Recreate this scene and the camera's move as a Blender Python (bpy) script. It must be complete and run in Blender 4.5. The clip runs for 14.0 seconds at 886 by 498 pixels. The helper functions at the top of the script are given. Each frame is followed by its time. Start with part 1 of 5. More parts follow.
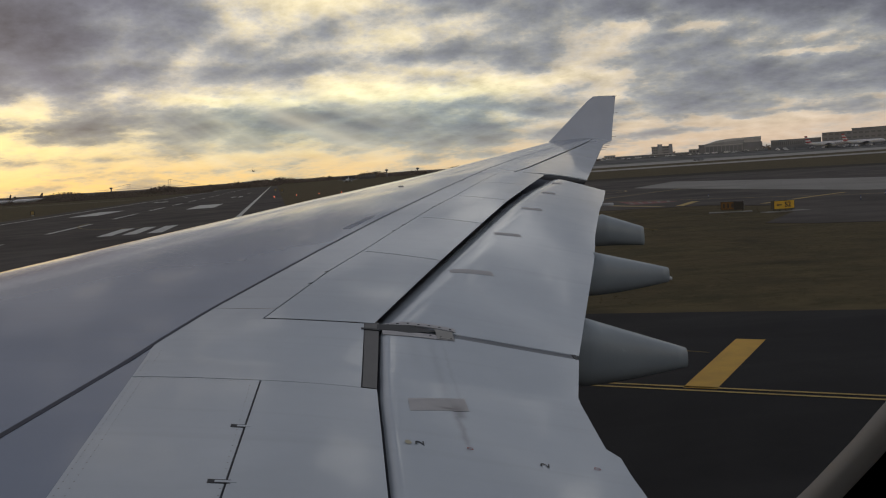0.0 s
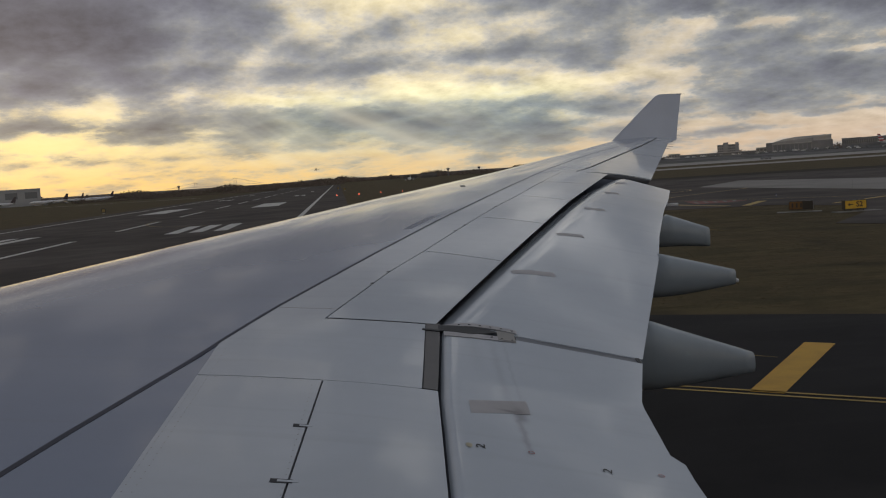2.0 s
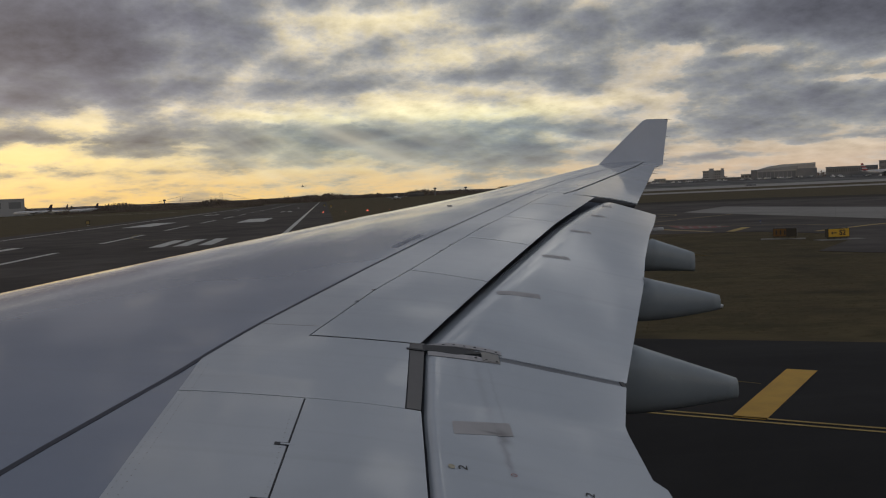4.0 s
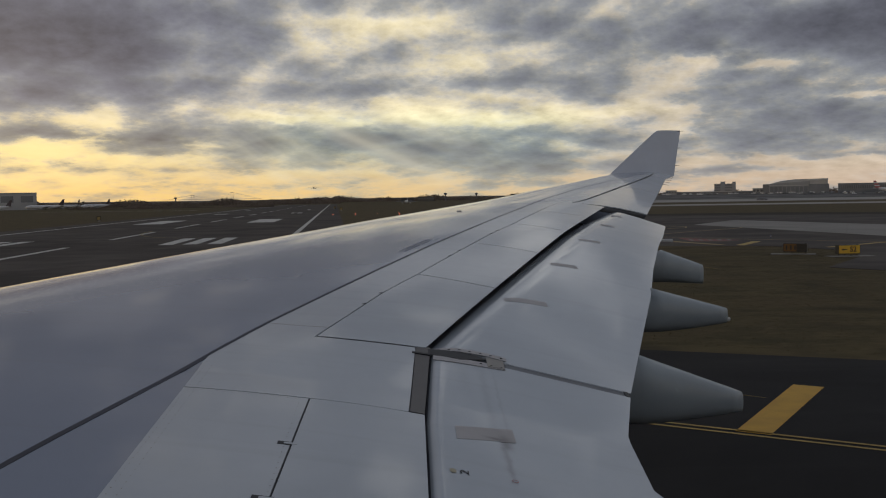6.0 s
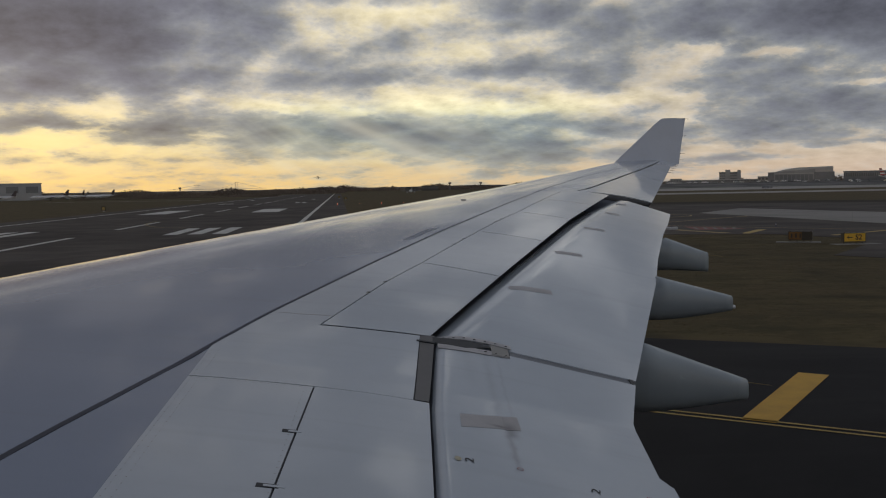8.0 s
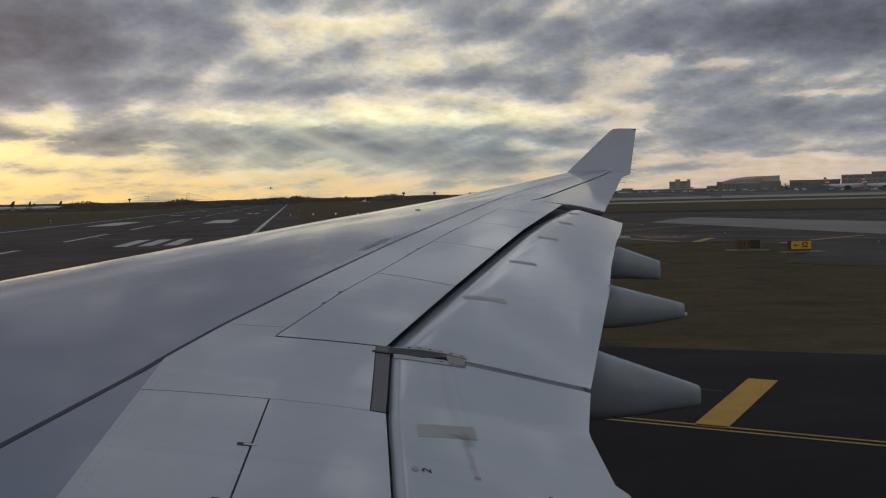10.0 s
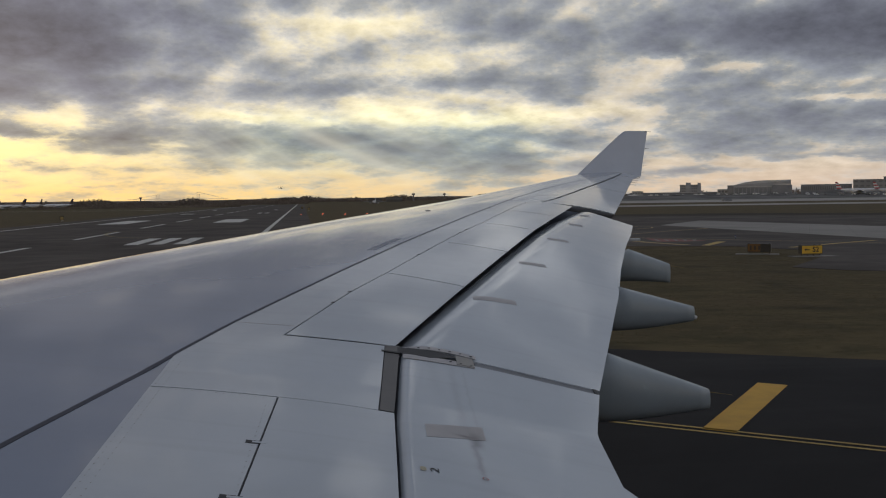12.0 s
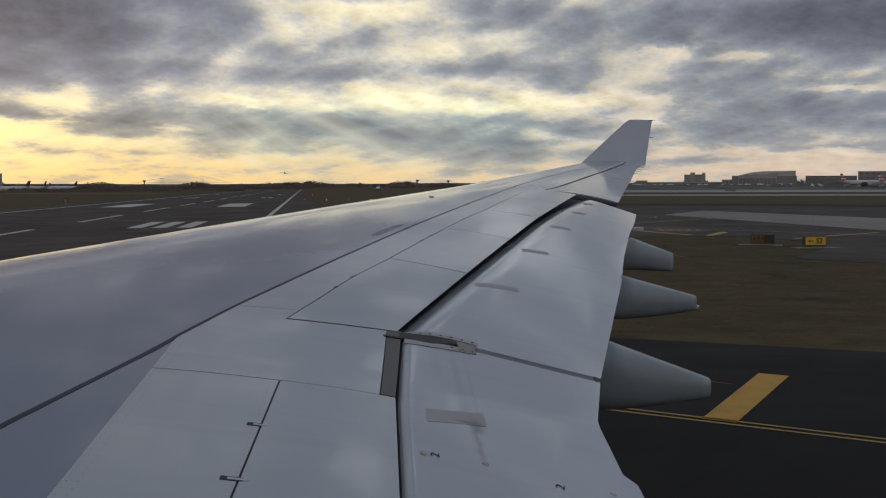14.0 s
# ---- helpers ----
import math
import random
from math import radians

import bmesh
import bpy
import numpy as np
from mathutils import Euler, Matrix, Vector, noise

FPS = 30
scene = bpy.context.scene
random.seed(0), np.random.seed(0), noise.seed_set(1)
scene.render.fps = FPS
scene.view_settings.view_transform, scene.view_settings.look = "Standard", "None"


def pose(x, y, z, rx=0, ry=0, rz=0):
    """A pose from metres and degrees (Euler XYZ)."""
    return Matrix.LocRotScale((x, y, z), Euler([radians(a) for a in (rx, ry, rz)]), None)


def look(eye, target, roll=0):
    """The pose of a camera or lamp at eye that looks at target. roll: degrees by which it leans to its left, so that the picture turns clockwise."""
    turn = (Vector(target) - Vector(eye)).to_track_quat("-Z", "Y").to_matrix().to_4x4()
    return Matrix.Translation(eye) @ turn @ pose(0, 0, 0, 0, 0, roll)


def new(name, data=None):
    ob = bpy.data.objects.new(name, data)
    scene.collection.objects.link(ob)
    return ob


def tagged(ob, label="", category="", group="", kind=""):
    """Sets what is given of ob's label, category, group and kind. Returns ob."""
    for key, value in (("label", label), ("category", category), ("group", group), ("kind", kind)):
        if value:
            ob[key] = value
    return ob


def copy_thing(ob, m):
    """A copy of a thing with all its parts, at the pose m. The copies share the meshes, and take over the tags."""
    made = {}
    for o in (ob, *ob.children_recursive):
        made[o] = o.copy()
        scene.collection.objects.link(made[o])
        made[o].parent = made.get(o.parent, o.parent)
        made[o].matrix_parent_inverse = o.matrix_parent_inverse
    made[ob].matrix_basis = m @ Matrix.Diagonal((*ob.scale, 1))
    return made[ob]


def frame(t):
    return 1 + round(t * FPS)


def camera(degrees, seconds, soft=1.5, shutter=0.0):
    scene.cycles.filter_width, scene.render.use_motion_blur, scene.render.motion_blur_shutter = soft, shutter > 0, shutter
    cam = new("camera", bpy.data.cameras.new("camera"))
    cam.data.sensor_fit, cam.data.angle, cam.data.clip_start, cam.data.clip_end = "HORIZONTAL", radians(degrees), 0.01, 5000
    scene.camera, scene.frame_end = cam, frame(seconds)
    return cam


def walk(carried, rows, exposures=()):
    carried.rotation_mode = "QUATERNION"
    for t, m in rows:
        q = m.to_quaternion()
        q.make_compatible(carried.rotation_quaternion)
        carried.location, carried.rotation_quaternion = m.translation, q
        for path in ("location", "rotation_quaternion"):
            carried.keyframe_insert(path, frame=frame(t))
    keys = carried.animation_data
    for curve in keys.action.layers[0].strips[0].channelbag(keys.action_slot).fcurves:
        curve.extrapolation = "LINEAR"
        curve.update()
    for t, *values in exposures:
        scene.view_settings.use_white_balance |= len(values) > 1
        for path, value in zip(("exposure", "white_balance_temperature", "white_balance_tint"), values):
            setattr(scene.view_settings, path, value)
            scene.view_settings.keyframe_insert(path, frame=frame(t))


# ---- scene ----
cam = camera(51.0, 14.0, soft=1.1)
PATH = [
    (0, (0.012, -0.052, 5.805), (0.206, 1.932, 5.638), -3.8),
    (0.5, (0.005, -0.032, 5.827), (0.171, 1.952, 5.639), -5.2),
    (1, (0.017, -0.012, 5.841), (0.16, 1.976, 5.674), -6.0),
    (1.5, (0.001, -0.016, 5.824), (0.096, 1.976, 5.676), -4.6),
    (2, (0.01, -0.022, 5.821), (0.073, 1.97, 5.66), -3.8),
    (2.5, (0.0, -0.029, 5.818), (0.074, 1.964, 5.664), -3.6),
    (3, (0.001, -0.021, 5.81), (0.083, 1.972, 5.663), -3.4),
    (3.5, (0.002, -0.009, 5.813), (0.079, 1.984, 5.667), -3.5),
    (4, (0.003, -0.004, 5.82), (0.1, 1.99, 5.699), -2.5),
    (4.2, (-0.002, -0.017, 5.811), (0.106, 1.977, 5.71), -1.7),
    (6.5, (0.011, -0.028, 5.818), (0.086, 1.967, 5.7), -0.9),
    (7, (0.013, -0.023, 5.814), (0.077, 1.971, 5.68), -1.1),
    (9.5, (0.001, 0.001, 5.804), (0.128, 1.994, 5.687), -1.1),
    (10, (0.0, -0.009, 5.805), (0.167, 1.981, 5.693), -1.3),
    (10.5, (0.002, -0.027, 5.812), (0.162, 1.962, 5.683), -1.2),
    (11, (0.001, -0.004, 5.804), (0.157, 1.986, 5.674), -1.4),
    (11.5, (0.003, -0.004, 5.81), (0.152, 1.987, 5.689), -1.2),
    (12, (-0.004, -0.006, 5.797), (0.143, 1.986, 5.688), -0.8),
    (12.5, (-0.005, -0.01, 5.796), (0.145, 1.983, 5.708), -0.6),
    (13, (-0.006, -0.012, 5.801), (0.144, 1.98, 5.707), -0.4),
    (13.5, (-0.009, -0.011, 5.798), (0.14, 1.979, 5.669), -0.0),
    (14, (-0.003, -0.009, 5.789), (0.137, 1.981, 5.652), -0.1),
]
walk(cam, [(t, look(eye, target, roll)) for t, eye, target, roll in PATH],
     [(0.0, -0.04, 6620, 10), (2.0, -0.13, 6620, 10), (4.0, -0.20, 6560, 10), (7.0, -0.22, 6450, 10), (9.5, -0.15, 6400, 10), (11.0, -0.06, 6380, 10), (13.0, 0.04, 6320, 10), (14.0, -0.02, 6300, 10)])

# ---- world: broken evening overcast with a low sun behind it ----
SUN_AZ, SUN_EL = -25.0, 7.0     # degrees from +Y towards +X, and above the horizon
sun_way = Vector((math.sin(radians(SUN_AZ)) * math.cos(radians(SUN_EL)), math.cos(radians(SUN_AZ)) * math.cos(radians(SUN_EL)), math.sin(radians(SUN_EL))))
world = bpy.data.worlds.new("evening_sky")
scene.world = world
world.use_nodes = True
WT = world.node_tree
WT.nodes.clear()


class Net:
    """Short calls for building a node tree."""
    def __init__(self, tree):
        self.tree = tree

    def node(self, kind, **settings):
        n = self.tree.nodes.new(kind)
        for k, v in settings.items():
            if k == "operation":
                n.operation = v
            elif k == "blend_type":
                n.blend_type = v
            elif k == "data_type":
                n.data_type = v
            elif k == "noise_dimensions":
                n.noise_dimensions = v
        return n

    def put(self, socket, value):
        if isinstance(value, bpy.types.NodeSocket):
            self.tree.links.new(value, socket)
        elif value is not None:
            socket.default_value = value

    def math(self, op, a, b=None, c=None, clamp=False):
        n = self.node("ShaderNodeMath", operation=op)
        n.use_clamp = clamp
        self.put(n.inputs[0], a)
        self.put(n.inputs[1], b)
        self.put(n.inputs[2], c)
        return n.outputs[0]

    def noise(self, vec, scale, detail=6.0, rough=0.55, distort=0.0):
        n = self.node("ShaderNodeTexNoise")
        self.put(n.inputs["Vector"], vec)
        n.inputs["Scale"].default_value, n.inputs["Detail"].default_value = scale, detail
        n.inputs["Roughness"].default_value, n.inputs["Distortion"].default_value = rough, distort
        return n.outputs["Fac"]

    def ramp(self, fac, stops):
        n = self.node("ShaderNodeValToRGB")
        while len(n.color_ramp.elements) < len(stops):
            n.color_ramp.elements.new(0.5)
        for e, (p, col) in zip(n.color_ramp.elements, stops):
            e.position, e.color = p, (*col, 1) if len(col) == 3 else col
        self.put(n.inputs[0], fac)
        return n.outputs[0]

    def mix(self, fac, a, b, blend="MIX"):
        n = self.node("ShaderNodeMix", data_type="RGBA", blend_type=blend)
        self.put(n.inputs[0], fac)
        for s, v in ((n.inputs[6], a), (n.inputs[7], b)):
            self.put(s, (*v, 1) if isinstance(v, tuple) else v)
        return n.outputs[2]

    def smooth(self, x, lo, hi):
        n = self.node("ShaderNodeMapRange")
        n.interpolation_type = "SMOOTHSTEP"
        self.put(n.inputs[0], x)
        n.inputs[1].default_value, n.inputs[2].default_value = lo, hi
        return n.outputs[0]

    def scaled(self, vec, sx, sy, sz, offset=(0, 0, 0), turn=0.0):
        n = self.node("ShaderNodeMapping")
        self.put(n.inputs[0], vec)
        n.inputs[1].default_value, n.inputs[3].default_value = offset, (sx, sy, sz)
        n.inputs[2].default_value = (0, 0, turn)
        return n.outputs[0]

    def vector(self, x, y, z):
        n = self.node("ShaderNodeCombineXYZ")
        for socket, value in zip(n.inputs, (x, y, z)):
            self.put(socket, value)
        return n.outputs[0]

    def grow(self, colour, factor):
        n = self.node("ShaderNodeVectorMath", operation="SCALE")
        self.put(n.inputs[0], colour)
        self.put(n.inputs["Scale"], factor)
        return n.outputs[0]


def build_sky():
    k = Net(WT)
    tc = k.node("ShaderNodeTexCoord")
    sep = k.node("ShaderNodeSeparateXYZ")
    k.put(sep.inputs[0], tc.outputs["Generated"])
    x, y, z = sep.outputs
    az = k.math("MULTIPLY", k.math("ARCTAN2", x, y), 57.2958)
    el = k.math("MULTIPLY", k.math("ARCSINE", z), 57.2958)
    # the cloud deck seen in perspective: cells shrink and flatten towards the horizon
    depth = k.math("ADD", k.math("ABSOLUTE", z), 0.115)
    deck = k.vector(k.math("DIVIDE", x, depth), k.math("DIVIDE", y, depth), k.math("MULTIPLY", z, 1.5))
    rows = k.vector(k.math("DIVIDE", az, 11.5), k.math("MULTIPLY", k.math("LOGARITHM", depth, 2.71828), 3.0), 0.0)

    def heap(vec):
        """Heaped cloud: broad masses, rounded billows on them, and torn edges."""
        wide = k.noise(k.scaled(vec, 1.0, 1.0, 1.0, (3.1, 1.7, 0.0)), 1.4, 3.0, 0.5, 0.0)
        torn = k.noise(k.scaled(vec, 1.0, 1.0, 1.0, (5.2, 4.4, 0.0)), 3.3, 7.0, 0.6, 0.0)
        lump = k.node("ShaderNodeTexVoronoi")
        lump.feature, lump.voronoi_dimensions = "SMOOTH_F1", "3D"
        k.put(lump.inputs["Vector"], k.scaled(vec, 1.0, 0.85, 1.0, (7.4, 2.2, 4.0)))
        lump.inputs["Scale"].default_value, lump.inputs["Smoothness"].default_value = 3.6, 0.3
        lump.inputs["Detail"].default_value, lump.inputs["Roughness"].default_value, lump.inputs["Lacunarity"].default_value = 4.0, 0.55, 2.2
        d = k.math("ADD", k.math("MULTIPLY", k.math("SUBTRACT", wide, 0.5), 0.34), k.math("MULTIPLY", k.math("SUBTRACT", 0.42, lump.outputs["Distance"]), 0.27))
        return k.math("ADD", d, k.math("MULTIPLY", k.math("SUBTRACT", torn, 0.5), 0.46))

    body = heap(rows)
    lit = k.math("SUBTRACT", body, heap(k.scaled(rows, 1.0, 1.0, 1.0, (-0.045, -0.05, 0.0))))
    # this evening's banks and breaks, their outlines torn by the wind
    warp = k.node("ShaderNodeTexNoise")
    k.put(warp.inputs["Vector"], k.scaled(rows, 1.0, 1.0, 1.0, (1.3, 8.2, 0.0)))
    warp.inputs["Scale"].default_value, warp.inputs["Detail"].default_value, warp.inputs["Roughness"].default_value = 3.2, 6.0, 0.6
    push = k.node("ShaderNodeVectorMath", operation="MULTIPLY_ADD")
    k.put(push.inputs[0], warp.outputs["Color"])
    push.inputs[1].default_value, push.inputs[2].default_value = (5.0, 1.6, 0.0), (-2.5, -0.8, 0.0)
    place = k.node("ShaderNodeVectorMath", operation="ADD")
    k.put(place.inputs[0], k.vector(az, el, 0.0))
    k.put(place.inputs[1], push.outputs[0])
    dens = k.math("MULTIPLY_ADD", body, 0.80, 0.574)
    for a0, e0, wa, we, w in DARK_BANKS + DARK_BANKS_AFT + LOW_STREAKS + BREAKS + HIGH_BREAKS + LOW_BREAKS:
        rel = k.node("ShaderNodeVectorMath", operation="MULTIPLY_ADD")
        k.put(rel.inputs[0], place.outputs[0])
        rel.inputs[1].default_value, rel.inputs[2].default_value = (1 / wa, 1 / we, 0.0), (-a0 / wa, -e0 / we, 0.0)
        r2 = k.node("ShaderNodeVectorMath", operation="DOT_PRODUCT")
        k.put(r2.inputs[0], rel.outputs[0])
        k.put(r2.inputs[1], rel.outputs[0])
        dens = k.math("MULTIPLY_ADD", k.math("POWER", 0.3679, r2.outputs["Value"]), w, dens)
    # the deck thins out low down, and is flatter there
    low_air = k.math("SUBTRACT", 1.0, k.smooth(el, 0.6, 4.2))
    dens = k.math("ADD", dens, k.math("MULTIPLY", k.math("SUBTRACT", 0.44, dens), k.math("MULTIPLY", low_air, 0.22)))
    cloud = k.ramp(dens, [(0.20, (1.06, 0.96, 0.66)), (0.32, (0.84, 0.78, 0.60)), (0.40, (0.57, 0.56, 0.52)),
                          (0.47, (0.375, 0.39, 0.395)), (0.56, (0.255, 0.272, 0.295)), (0.68, (0.172, 0.182, 0.212)), (0.84, (0.115, 0.12, 0.145))])
    away = k.math("ABSOLUTE", k.math("SUBTRACT", az, SUN_AZ))
    # the masses by the sun are mauve, those farther off slate
    mauve = k.math("MULTIPLY", k.math("SUBTRACT", 1.0, k.smooth(az, -16.0, 0.0)), k.smooth(el, 3.0, 6.5))
    cloud = k.mix(k.math("MULTIPLY", mauve, 0.8), cloud, (1.0, 0.985, 1.03), "MULTIPLY")
    teal = k.math("MULTIPLY", k.math("SUBTRACT", 1.0, k.smooth(k.math("ABSOLUTE", k.math("SUBTRACT", az, 1.0)), 6.0, 14.0)), k.math("SUBTRACT", 1.0, k.smooth(el, 4.0, 6.0)))
    cloud = k.mix(teal, cloud, (0.93, 1.02, 0.99), "MULTIPLY")
    # farther from the sun the breaks are pale peach instead of yellow
    tint = k.math("MULTIPLY", k.smooth(az, 4.0, 22.0), k.math("SUBTRACT", 1.0, k.smooth(dens, 0.36, 0.50)))
    cloud = k.mix(k.math("MULTIPLY", tint, 0.8), cloud, (0.64, 0.57, 0.48))
    # the side of each billow that faces the sun is paler
    tone = k.math("ADD", 1.0, k.math("MULTIPLY", lit, 1.6))
    tone = k.math("MINIMUM", k.math("MAXIMUM", tone, 0.66), 1.5)
    cloud = k.mix(1.0, k.grow(cloud, tone), k.mix(k.smooth(dens, 0.40, 0.62), (1.04, 1.0, 0.95), (1.02, 1.0, 1.02)), "MULTIPLY")
    # warm light low in the sky, strongest about the hidden sun
    near = k.math("SUBTRACT", 1.0, k.smooth(away, 8.0, 60.0))
    low = k.math("SUBTRACT", 1.0, k.smooth(el, 0.2, 3.2))
    edge = k.mix(near, (0.70, 0.51, 0.39), (1.0, 0.70, 0.30))
    thin = k.math("SUBTRACT", 1.0, k.math("MULTIPLY", k.smooth(dens, 0.36, 0.52), 0.78))
    warm = k.math("MULTIPLY", k.math("MULTIPLY", low, thin), k.math("ADD", 0.62, k.math("MULTIPLY", near, 0.36)))
    warm = k.math("MULTIPLY", warm, k.math("ADD", 0.35, k.math("MULTIPLY", k.smooth(az, -62.0, -33.0), 0.65)))
    col = k.mix(warm, cloud, edge)
    # golden gaps round the sun
    dz = k.math("MULTIPLY", k.math("SUBTRACT", el, 3.0), 1.35)
    da = k.math("SUBTRACT", az, SUN_AZ)
    r = k.math("SQRT", k.math("ADD", k.math("MULTIPLY", k.math("MULTIPLY", da, da), 0.075), k.math("MULTIPLY", dz, dz)))
    halo = k.math("SUBTRACT", 1.0, k.smooth(r, 0.0, 5.5))
    gap = k.math("SUBTRACT", 1.0, k.smooth(dens, 0.30, 0.52))
    col = k.mix(k.math("MULTIPLY", halo, k.math("MULTIPLY", gap, 0.85)), col, (1.18, 0.95, 0.48))
    # the haze below the deck glows amber towards the sun
    amber = k.math("MULTIPLY", k.math("SUBTRACT", 1.0, k.smooth(az, -20.0, 6.0)), k.math("SUBTRACT", 1.0, k.smooth(el, 2.0, 6.5)))
    col = k.mix(k.math("MULTIPLY", amber, 0.65), col, (1.08, 1.0, 0.74), "MULTIPLY")
    # slanting rays below the breaks
    fan = k.math("ARCTAN2", k.math("SUBTRACT", el, 12.0), k.math("ADD", az, 21.0))
    beam = k.smooth(k.noise(k.vector(k.math("MULTIPLY", fan, 11.0), 0.0, 0.0), 1.0, 2.0, 0.5), 0.36, 0.70)
    zone = k.math("MULTIPLY", k.smooth(el, 0.2, 1.8), k.math("SUBTRACT", 1.0, k.smooth(el, 4.2, 5.8)))
    zone = k.math("MULTIPLY", zone, k.math("MULTIPLY", k.smooth(az, -13.0, -6.0), k.math("SUBTRACT", 1.0, k.smooth(az, 0.0, 7.0))))
    col = k.mix(k.math("MULTIPLY", k.math("MULTIPLY", beam, zone), 0.46), col, (0.86, 0.80, 0.62))
    # thicker grey cloud overhead, paler behind
    cells = k.noise(k.scaled(deck, 1, 1, 1, (2.6, 0.4, 0.0)), 1.7, 7.0, 0.55, 0.3)
    breaks = k.smooth(k.noise(k.scaled(deck, 1, 1, 1, (2, 5, 1)), 4.6, 6.0, 0.55, 0.3), 0.57, 0.66)
    breaks = k.math("MULTIPLY", breaks, k.math("SUBTRACT", 1.0, k.math("MULTIPLY", k.smooth(el, 26.0, 42.0), 0.85)))
    broken = k.mix(k.smooth(cells, 0.40, 0.52), (0.54, 0.555, 0.585), (0.15, 0.165, 0.20))
    broken = k.mix(k.math("MULTIPLY", breaks, 0.9), broken, (0.95, 0.95, 0.94))
    ahead = k.mix(k.smooth(cells, 0.38, 0.58), (0.21, 0.215, 0.245), (0.10, 0.11, 0.14))
    ahead = k.mix(k.math("MULTIPLY", breaks, 0.6), ahead, (0.46, 0.43, 0.40))
    over = k.mix(k.smooth(az, -12.0, 20.0), ahead, broken)
    over = k.mix(k.math("MULTIPLY", k.smooth(el, 28.0, 45.0), 0.75), over, (0.225, 0.24, 0.27))
    aft = k.math("ADD", 1.0, k.math("MULTIPLY", k.smooth(az, 15.0, 80.0), 0.30))
    col = k.mix(k.smooth(el, 11.5, 17.0), col, k.grow(over, aft))
    # a golden band added low ahead, out of view, to brighten the leading edge
    added_glow = k.math("MULTIPLY", k.math("SUBTRACT", 1.0, k.smooth(az, -48.0, -27.0)), k.math("SUBTRACT", 1.0, k.smooth(el, 1.4, 4.4)))
    col = k.mix(k.math("MULTIPLY", added_glow, 0.85), col, (2.5, 1.75, 0.85))
    sky = k.node("ShaderNodeTexSky")
    sky.sky_type, sky.sun_disc = "NISHITA", False
    sky.sun_elevation, sky.sun_rotation = radians(SUN_EL), radians(SUN_AZ)
    bg1, bg2, add = k.node("ShaderNodeBackground"), k.node("ShaderNodeBackground"), k.node("ShaderNodeAddShader")
    k.put(bg1.inputs[0], col)
    bg1.inputs[1].default_value = 1.0
    k.put(bg2.inputs[0], sky.outputs[0])
    bg2.inputs[1].default_value = 0.002
    out = k.node("ShaderNodeOutputWorld")
    WT.links.new(bg1.outputs[0], add.inputs[0])
    WT.links.new(bg2.outputs[0], add.inputs[1])
    WT.links.new(add.outputs[0], out.inputs[0])


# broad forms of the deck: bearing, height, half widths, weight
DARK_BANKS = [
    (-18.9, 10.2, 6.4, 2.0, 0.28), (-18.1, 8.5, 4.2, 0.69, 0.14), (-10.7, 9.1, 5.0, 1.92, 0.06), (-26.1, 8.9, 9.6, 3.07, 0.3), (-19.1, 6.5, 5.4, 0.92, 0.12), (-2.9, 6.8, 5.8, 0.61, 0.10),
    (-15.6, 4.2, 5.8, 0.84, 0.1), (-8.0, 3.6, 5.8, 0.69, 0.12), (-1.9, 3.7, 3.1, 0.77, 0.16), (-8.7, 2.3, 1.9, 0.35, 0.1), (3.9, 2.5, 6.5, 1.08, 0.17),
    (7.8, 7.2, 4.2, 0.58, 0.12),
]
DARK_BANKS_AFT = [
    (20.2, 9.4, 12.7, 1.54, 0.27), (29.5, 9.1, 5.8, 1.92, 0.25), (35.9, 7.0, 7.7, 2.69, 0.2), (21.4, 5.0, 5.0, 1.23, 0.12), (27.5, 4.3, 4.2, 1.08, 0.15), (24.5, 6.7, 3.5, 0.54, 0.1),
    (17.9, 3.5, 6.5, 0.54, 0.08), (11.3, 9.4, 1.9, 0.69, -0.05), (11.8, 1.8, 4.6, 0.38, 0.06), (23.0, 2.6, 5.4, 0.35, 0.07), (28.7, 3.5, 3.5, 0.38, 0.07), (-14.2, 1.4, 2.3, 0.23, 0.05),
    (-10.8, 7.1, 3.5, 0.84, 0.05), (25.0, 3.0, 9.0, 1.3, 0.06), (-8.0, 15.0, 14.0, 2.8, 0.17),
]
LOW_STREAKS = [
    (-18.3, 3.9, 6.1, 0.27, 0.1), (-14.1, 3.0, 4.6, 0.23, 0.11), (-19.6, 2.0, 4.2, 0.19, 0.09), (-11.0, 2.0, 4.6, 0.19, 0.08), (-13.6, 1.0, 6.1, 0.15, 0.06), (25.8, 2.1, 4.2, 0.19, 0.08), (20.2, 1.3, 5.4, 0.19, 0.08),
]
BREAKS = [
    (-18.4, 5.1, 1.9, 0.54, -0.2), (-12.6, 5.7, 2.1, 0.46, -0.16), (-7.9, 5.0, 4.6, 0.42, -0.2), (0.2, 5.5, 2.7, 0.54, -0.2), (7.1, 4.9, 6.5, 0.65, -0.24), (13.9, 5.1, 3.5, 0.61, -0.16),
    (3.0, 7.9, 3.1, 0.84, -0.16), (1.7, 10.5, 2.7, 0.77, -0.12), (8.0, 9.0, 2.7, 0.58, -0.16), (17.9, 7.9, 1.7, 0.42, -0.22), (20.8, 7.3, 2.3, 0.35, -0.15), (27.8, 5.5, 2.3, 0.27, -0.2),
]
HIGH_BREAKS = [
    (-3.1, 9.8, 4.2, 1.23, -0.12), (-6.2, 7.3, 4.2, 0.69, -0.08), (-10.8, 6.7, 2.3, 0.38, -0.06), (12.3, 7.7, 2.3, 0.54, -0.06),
]
